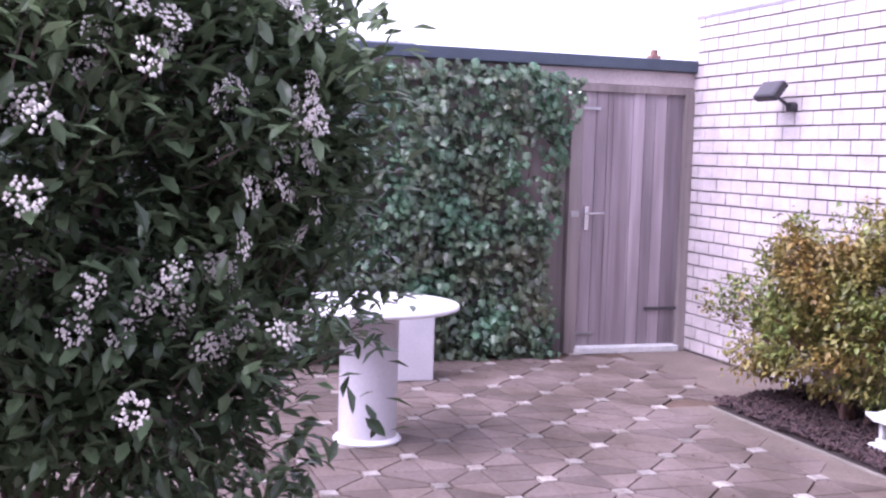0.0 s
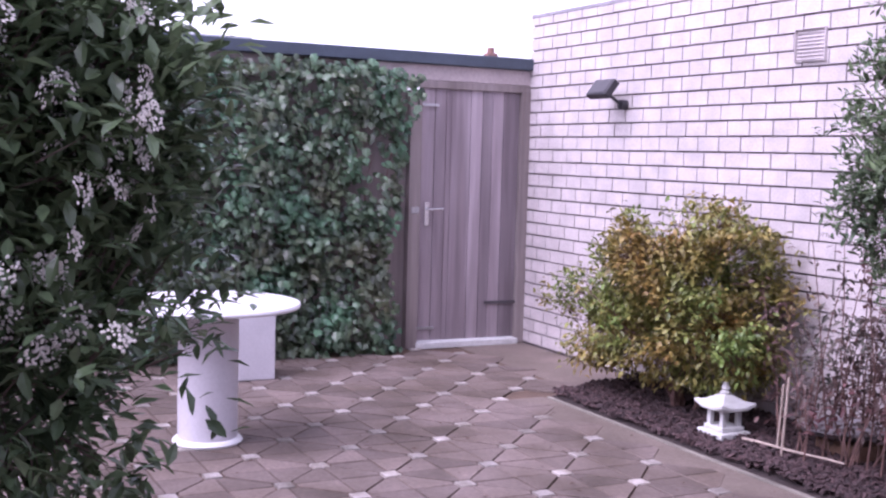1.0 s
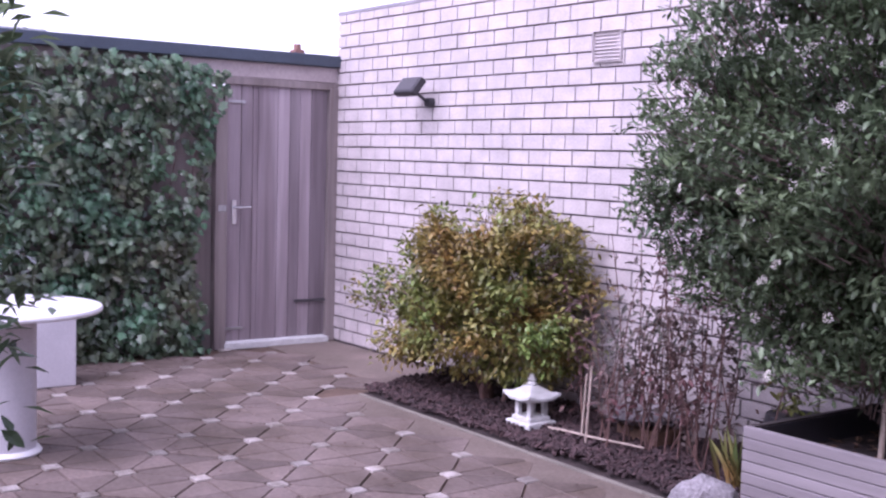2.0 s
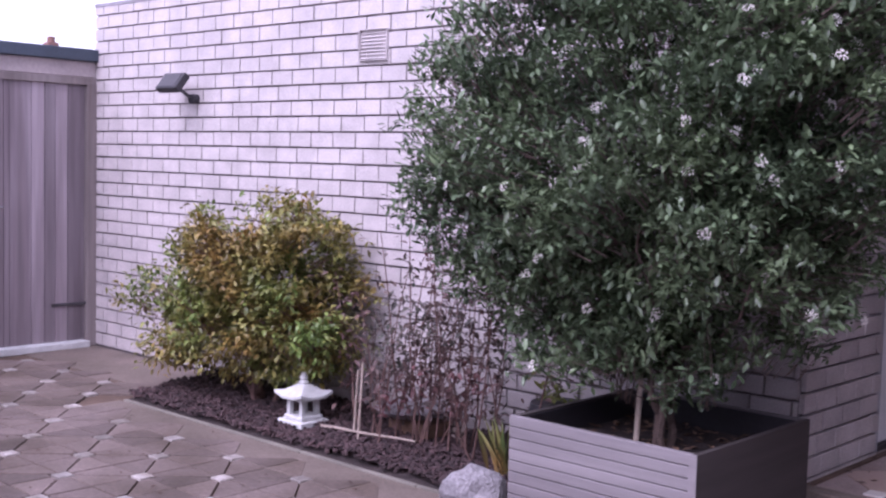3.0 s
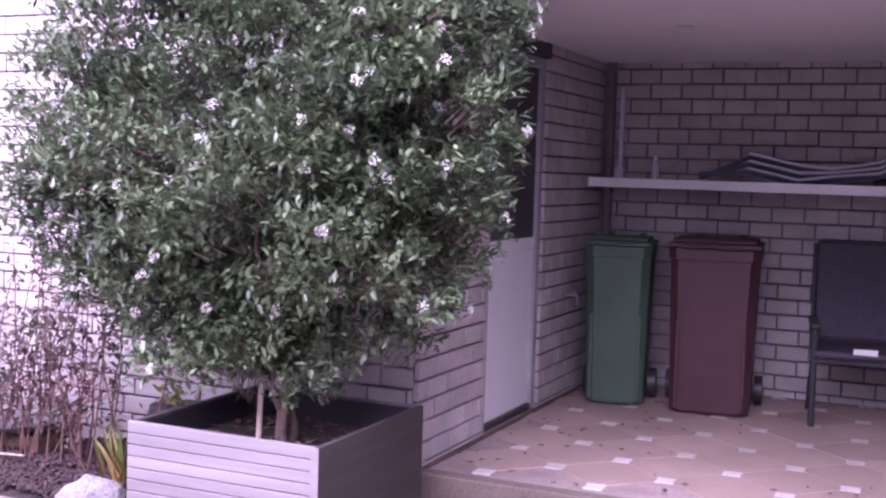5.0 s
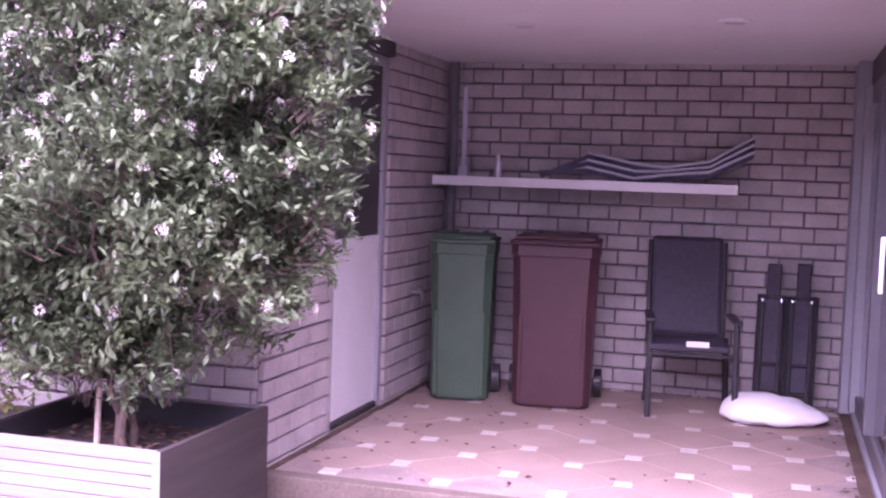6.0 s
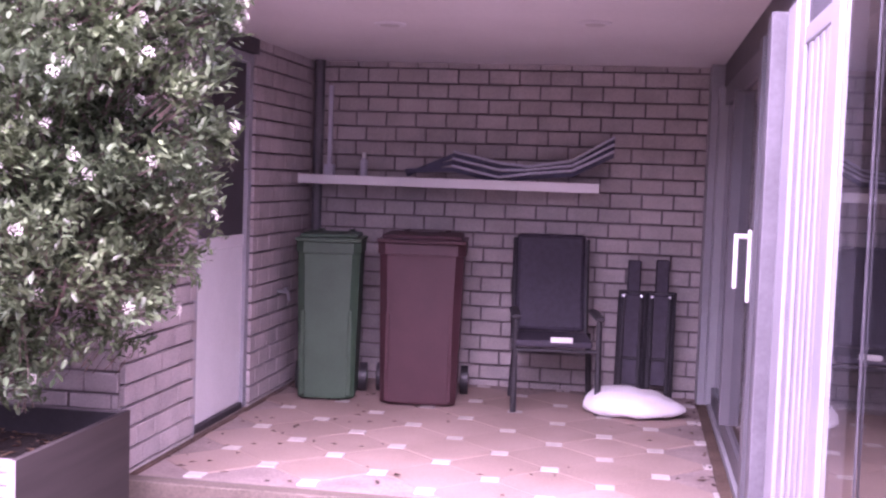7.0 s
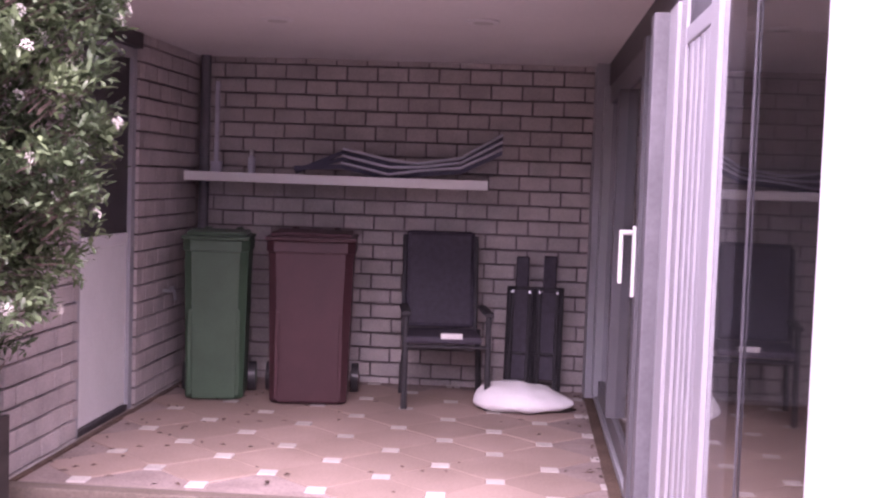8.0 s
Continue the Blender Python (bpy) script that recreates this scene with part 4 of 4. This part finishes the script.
# white sack
sack = bmesh.new()
bmesh.ops.create_icosphere(sack, subdivisions=4, radius=1)
for v in sack.verts:
    x, y, z = v.co
    s = 1 - 0.12 * abs(x)
    z = (z if z > 0 else z * .35)
    v.co = (0.33 * x, 0.22 * y * s, 0.135 * z * (1.0 - 0.32 * x) + 0.045 + 0.018 * noise.noise((x * 3, y * 3, z * 2)))
    v.co.z = max(v.co.z, 0.001)
ob = part("plastic_sack", sack, SACKS, None, smooth=True)
ob.matrix_basis = pose(0.03, 7.42, 0.0, 0, 0, 4)
tagged(ob, "plump white plastic sack lying on the floor", "sack")

# ceiling spots
for x, y in ((-1.36, 6.10), (-0.26, 5.98)):
    ob = thing("ceiling_spot", "small round recessed ceiling spot, switched off", "lamp", "ceiling spots", at=(x, y, ZC - 0.001))
    part("rim", lathe(bmesh.new(), [(.075, -.012), (.085, -.006), (.085, 0)], 28), WHITE, ob, smooth=True)
    part("lens", lathe(bmesh.new(), [(.05, -.015), (.055, -.0125)], 24), LAMPGLASS, ob)

# chimney on a distant roof
ch = thing("far_chimney", "small far chimney above the roofline", "chimney", at=(-26.3, 14.15, ZG - 0.05))
part("shaft", box(bmesh.new(), -.14, -.14, 0, .14, .14, 4.32, .02), TILE, ch)
part("pot", lathe(bmesh.new(), [(.10, 4.32), (.09, 4.46)], 12), TILE, ch)

# ---------------------------------------------------------------- small things
rnd = random.Random(61)
bowl = thing("bird_bath", "low blue-grey stone bowl on a brown block", "bird bath", at=(-4.66, 4.80, ZG + 0.03))
part("block", box(bmesh.new(), -.10, -.10, 0, .22, .10, .09, .01), TERRACOTTA, bowl)
part("bowl", lathe(bmesh.new(), [(.10, .091), (.22, .13), (.25, .155), (.24, .16), (.20, .14)], 28), ROCK, bowl, smooth=True)
for k, (x, y, h) in enumerate(((-4.72, 4.42, .46), (-4.80, 4.46, .40))):
    ob = thing("plant_cane", "thin pale cane stuck in the bed", "cane", "canes in the bed", at=(x, y, ZG + 0.02))
    part("shaft", tube(bmesh.new(), (0, 0, -0.03), (0.03, 0.0, h), .008, .007, 8), CANE, ob)
ob = thing("fallen_branch", "thin bare branch lying across the bed", "branch", at=(-4.72, 4.40, ZG + 0.045))
bm = bmesh.new()
limb(bm, rnd, (-.30, 0, 0.02), (.42, .06, 0.05), .009, .006, 6, .012)
part("wood", bm, CANE, ob)
rock = bmesh.new()
bmesh.ops.create_icosphere(rock, subdivisions=3, radius=1)
for v in rock.verts:
    k = 1 + 0.35 * noise.noise(v.co * 1.4) + 0.12 * noise.noise(v.co * 4)
    v.co = Vector((v.co.x * .17 * k, v.co.y * .12 * k, max(v.co.z * .17 * k, -.05) + .05))
ob = part("rock", rock, ROCK, None, smooth=False)
ob.matrix_basis = pose(-3.42, 3.98, ZG, 0, 0, 30)
tagged(ob, "pale grey rough rock beside the planter", "rock")
clump = thing("grass_clump", "small clump of green and orange blades by the planter", "plant", at=(-3.62, 4.42, ZG + 0.03))
pl, wy, sz = [], [], []
for k in range(60):
    pl.append((rnd.gauss(0, .03), rnd.gauss(0, .03), 0))
    wy.append((rnd.gauss(0, .28), rnd.gauss(0, .28), 1))
    sz.append(rnd.uniform(.16, .34))
v, f = leaf_shapes(rnd, pl, wy, sz, wide=0.10, droop=0.05)
raw("tuft", v, f, GRASSBLADE, clump, kind="stuff")
pot = thing("dark_pot", "dark round pot with a small plant behind the planter", "pot", at=(-3.62, 4.84, ZG + 0.03))
part("body", lathe(bmesh.new(), [(.12, 0), (.16, .10), (.17, .26), (.15, .34), (.13, .33)], 24), BLACK, pot, smooth=True)
pl, wy, sz = [], [], []
for k in range(70):
    pl.append((rnd.gauss(0, .07), rnd.gauss(0, .05), .33 + abs(rnd.gauss(0, .06))))
    wy.append((rnd.gauss(0, .7), rnd.gauss(0, .7), .6))
    sz.append(rnd.uniform(.04, .07))
v, f = leaf_shapes(rnd, pl, wy, sz)
raw("plant", v, f, GOLDLEAF, pot, kind="stuff")
stake = thing("tree_stake", "slim pale stake beside the tree's stems", "stake", at=(-2.72, 4.20, 0.27))
part("shaft", tube(bmesh.new(), (0, 0, -.03), (0.02, 0.02, .75), .013, .012, 8), CANE, stake)
tap = thing("wall_tap", "small brass wall tap with a hose end", "tap", at=(XS + 0.031, 7.40, 0.68))
part("pipe", tube(bmesh.new(), (0, 0, 0), (.08, 0, 0), .012), METAL, tap)
part("spout", tube(bmesh.new(), (.075, 0, .005), (.085, 0, -.06), .011), METAL, tap)
part("handle", box(bmesh.new(), .05, -.03, .015, .075, .03, .03, .003), METAL, tap)
verts, faces = [], []
for k in range(130):
    x = XS + abs(rnd.gauss(0, .5)) + .05 if k % 2 else rnd.uniform(XS + .05, XR - .1)
    y = rnd.uniform(5.2, 8.0) if k % 2 else rnd.choice([rnd.uniform(7.0, 8.1), rnd.uniform(5.2, 8.0)])
    a = rnd.uniform(0, 6.28)
    u, w = Vector((math.cos(a), math.sin(a), 0)) * rnd.uniform(.012, .03), Vector((-math.sin(a), math.cos(a), 0)) * rnd.uniform(.006, .014)
    x = XR - .09 - abs(rnd.gauss(0, .04)) if k % 5 == 0 else x
    c, n = Vector((min(x, XR - .09), y, 0.007)), len(verts)
    verts += [c - u, c + w + Vector((0, 0, .006)), c + u, c - w + Vector((0, 0, .004))]
    faces += [(n, n + 1, n + 2), (n, n + 2, n + 3)]
tagged(raw("fallen_leaves", verts, faces, DEADLEAF), "scattered dark dead leaves on the carport floor", "leaves", kind="stuff")
verts, faces = [], []
for k in range(260):
    y = rnd.uniform(0.8, 4.0)
    x = rnd.uniform(-8.5, -3.4) if k % 3 else XG + .15 + abs(rnd.gauss(0, .35))
    if k % 3 == 0:
        y = rnd.uniform(1.5, 4.0)
    a = rnd.uniform(0, 6.28)
    u, w = Vector((math.cos(a), math.sin(a), 0)) * rnd.uniform(.008, .022), Vector((-math.sin(a), math.cos(a), 0)) * rnd.uniform(.004, .010)
    c, n = Vector((x, y, ZG + 0.007)), len(verts)
    verts += [c - u, c + w + Vector((0, 0, .005)), c + u, c - w + Vector((0, 0, .003))]
    faces += [(n, n + 1, n + 2), (n, n + 2, n + 3)]
tagged(raw("leaf_litter", verts, faces, DEADLEAF), "small dead leaves scattered over the garden paving", "leaves", kind="stuff")


# ---------------------------------------------------------------- bricks, one mesh for each length
def brick_mesh(length):
    return mesh_of("brick", boxed(-length / 2, -0.03, 0, length / 2, 0.0, COURSE - 0.013, bevel=0.004), BRICKWORK)


WHOLE = brick_mesh(BRICK - 0.011)


def lay(parent, length, height, holes, place, most=300, base=0.0, seed=1):
    """Courses of bricks along a wall; place(s, z) gives a brick's pose at s metres along it. Past `most` they are joined."""
    rnd = random.Random(seed)
    spots = []
    for c in range(int((height - base) / COURSE) + 1):
        z = base + c * COURSE + 0.004
        high = min(COURSE - 0.013, height - z)
        if high < 0.03:
            continue
        s = -BRICK * (0.0 if c % 2 else 0.34) - rnd.uniform(0, 0.015)
        while s < length:
            lo, hi = max(s, 0.0), min(s + BRICK, length)
            s += BRICK
            for a, b, top in holes:
                if z < top - 0.05 and lo < b and hi > a:
                    lo, hi = (b, hi) if hi - b > a - lo else (lo, a)
            if hi - lo > 0.03:
                spots.append(((lo + hi) / 2, z, hi - lo, high))
    spots.sort(key=lambda q: -q[0])
    rest = bmesh.new()
    for n, (mid, z, size, high) in enumerate(spots):
        m = place(mid, z) @ pose(0, rnd.uniform(-.002, .002), rnd.uniform(-.001, .001), 0, 0, rnd.uniform(-.3, .3)) @ Matrix.Diagonal(((size - .011) / (BRICK - .011), 1, high / (COURSE - .013), 1))
        if n < most:
            ob = new("brick", WHOLE)
            ob.matrix_basis = m
            ob.parent = parent
        else:
            box(rest, -BRICK / 2 + .0055, -0.03, 0, BRICK / 2 - .0055, 0, COURSE - .013, m=m)
    if len(spots) > most:
        tagged(part("bricks_beyond", rest, BRICKS_FAR, parent), "pale concrete bricks farther along", kind="stuff")
    else:
        rest.free()


lay(wall_garden, XS - XG, ZW, [], lambda s, z: pose(XG + s, Y1, z), base=ZG + 0.012, seed=2)
lay(wall_shed, YB - Y1, ZC, [(DOOR0 - Y1 + 0.03, DOOR1 - Y1 + 0.03, DOORZ)], lambda s, z: pose(XS, Y1 - 0.03 + s, z, 0, 0, 90), base=-0.085, seed=3)
lay(wall_back, XR - XS, ZC, [], lambda s, z: pose(XS + s, YB, z), base=-0.062, seed=4)

# ---------------------------------------------------------------- paving: large tiles with cut corners round small square inserts
PITCH, SQ = 0.400, 0.062      # side of a tile; half diagonal reach of an insert
D = PITCH / math.sqrt(2)


def tile_ring(gap, narrow=1.0):
    """The eight corners of a tile set on its point; narrow: how much of the gap the joints one way have."""
    h, g, c = PITCH / 2 - gap, PITCH / 2 - gap * narrow, SQ + gap * 0.5
    pts = [(g, -h + c), (g, h - c), (g - c, h), (-g + c, h), (-g, h - c), (-g, -h + c), (-g + c, -h), (g - c, -h)]
    k = math.sqrt(0.5)
    return [(k * (x - y), k * (x + y)) for x, y in pts]


def quarters(ring, gap):
    """The ring cut along x and y into four pieces."""
    far, out = max(q[0] for q in ring), []
    for sx, sy in ((1, 1), (-1, 1), (-1, -1), (1, -1)):
        pts = [q for q in ring if q[0] * sx > gap and q[1] * sy > gap] + [(gap * sx, gap * sy), (far * sx, gap * sy), (gap * sx, far * sy)]
        cx, cy = sum(q[0] for q in pts) / len(pts), sum(q[1] for q in pts) / len(pts)
        out.append(sorted(pts, key=lambda q: math.atan2(q[1] - cy, q[0] - cx)))
    return out


whole_tile = mesh_of("tile", prism(bmesh.new(), tile_ring(0.0022), -0.03, 0.0, 0.003), PAVER_DRY)
cut_tiles = [mesh_of("tile", prism(bmesh.new(), r, -0.03, 0.0, 0.004), PAVER) for r in quarters(tile_ring(0.010, 0.5), 0.0045)]
kk = SQ * 0.86
insert_ring = [(kk, -kk), (kk, kk), (-kk, kk), (-kk, -kk)]
insert_dry = mesh_of("insert", prism(bmesh.new(), [(x * .86, y * .86) for x, y in insert_ring], -0.03, 0.001, 0.002), INSERT_DRY)
insert_wet = mesh_of("insert", prism(bmesh.new(), [(x * .8, y * .8) for x, y in insert_ring], -0.03, 0.0015, 0.004), INSERT)


def pave(parent, x0, x1, y0, y1, z, ox, oy, tiles, insert, skip, seed, turn=0.0):
    """Inserts stand on a lattice turned by 45 degrees; tiles in the cells between."""
    rnd = random.Random(seed)
    ct, st = math.cos(radians(turn)), math.sin(radians(turn))
    for i in range(-60, 61):
        for j in range(-60, 61):
            u, v = (i - j) * D, (i + j) * D
            for du, kind in ((0.0, 0), (D, 1)):
                cx, cy = ox + u * ct - (v + du) * st, oy + u * st + (v + du) * ct
                if kind:
                    fits = x0 + 0.14 < cx < x1 - 0.14 and y0 + 0.14 < cy < y1 - 0.14
                else:
                    fits = x0 + 0.05 < cx < x1 - 0.05 and y0 + 0.05 < cy < y1 - 0.05
                if not fits or skip(cx, cy):
                    continue
                for me in ([insert] if kind == 0 else tiles):
                    ob = new(me.name.split(".")[0], me)
                    ob.matrix_basis = pose(cx, cy, z + rnd.uniform(-.0015, .0015), rnd.uniform(-.35, .35), rnd.uniform(-.35, .35), turn + rnd.uniform(-.4, .4))
                    ob.parent = parent


pave(floor, XS, XR, Y1 + 0.03, YB, 0.0, -2.069, 5.243, [whole_tile], insert_dry, lambda x, y: False, 5, 2.0)
pave(pavement, XG, -2.2, 0.55, Y1, ZG, -6.391, 2.329, cut_tiles, insert_wet,
     lambda x, y: (y > 3.86 and x > -6.8) or (x < -6.75 and y > 4.5) or (x > -4.0 and y < 0.9), 6)


def pave_rest(parent, x0, x1, y0, y1, z, ox, oy, inside):
    """The same pattern beyond the pieces above, joined into two meshes."""
    tiles, inserts = bmesh.new(), bmesh.new()
    rings = quarters(tile_ring(0.010, 0.5), 0.0045)
    for i in range(-60, 61):
        for j in range(-60, 61):
            u, v = (i - j) * D, (i + j) * D
            for du, kind in ((0.0, 0), (D, 1)):
                cx, cy = ox + u, oy + v + du
                if x0 + 0.2 < cx < x1 - 0.2 and y0 + 0.2 < cy < y1 - 0.2 and not inside(cx, cy, 0.14 if kind else 0.05):
                    for ring in (rings if kind else [[(x * .8, y * .8) for x, y in insert_ring]]):
                        prism(tiles if kind else inserts, [(cx + x, cy + y) for x, y in ring], z - 0.03, z, 0.003)
    tagged(part("tiles_beyond", tiles, PAVER, parent), "mossy paving tiles farther off", kind="stuff")
    tagged(part("inserts_beyond", inserts, INSERT, parent), "pale inserts farther off", kind="stuff")


def laid(x, y, r):
    """Where single pieces, the slabs, the bed or the planter already lie."""
    if x > -2.2 - r or y < 0.55 + r:
        return y > Y1 - 0.25 or (x > -4.0 + r and y > 0.9 and x < -2.2 - r)
    return not (x > -4.0 and y < 0.9)


pave_rest(pavement, XG, XR, -4.9, Y1 - 0.05, ZG, -6.391, 2.329, laid)
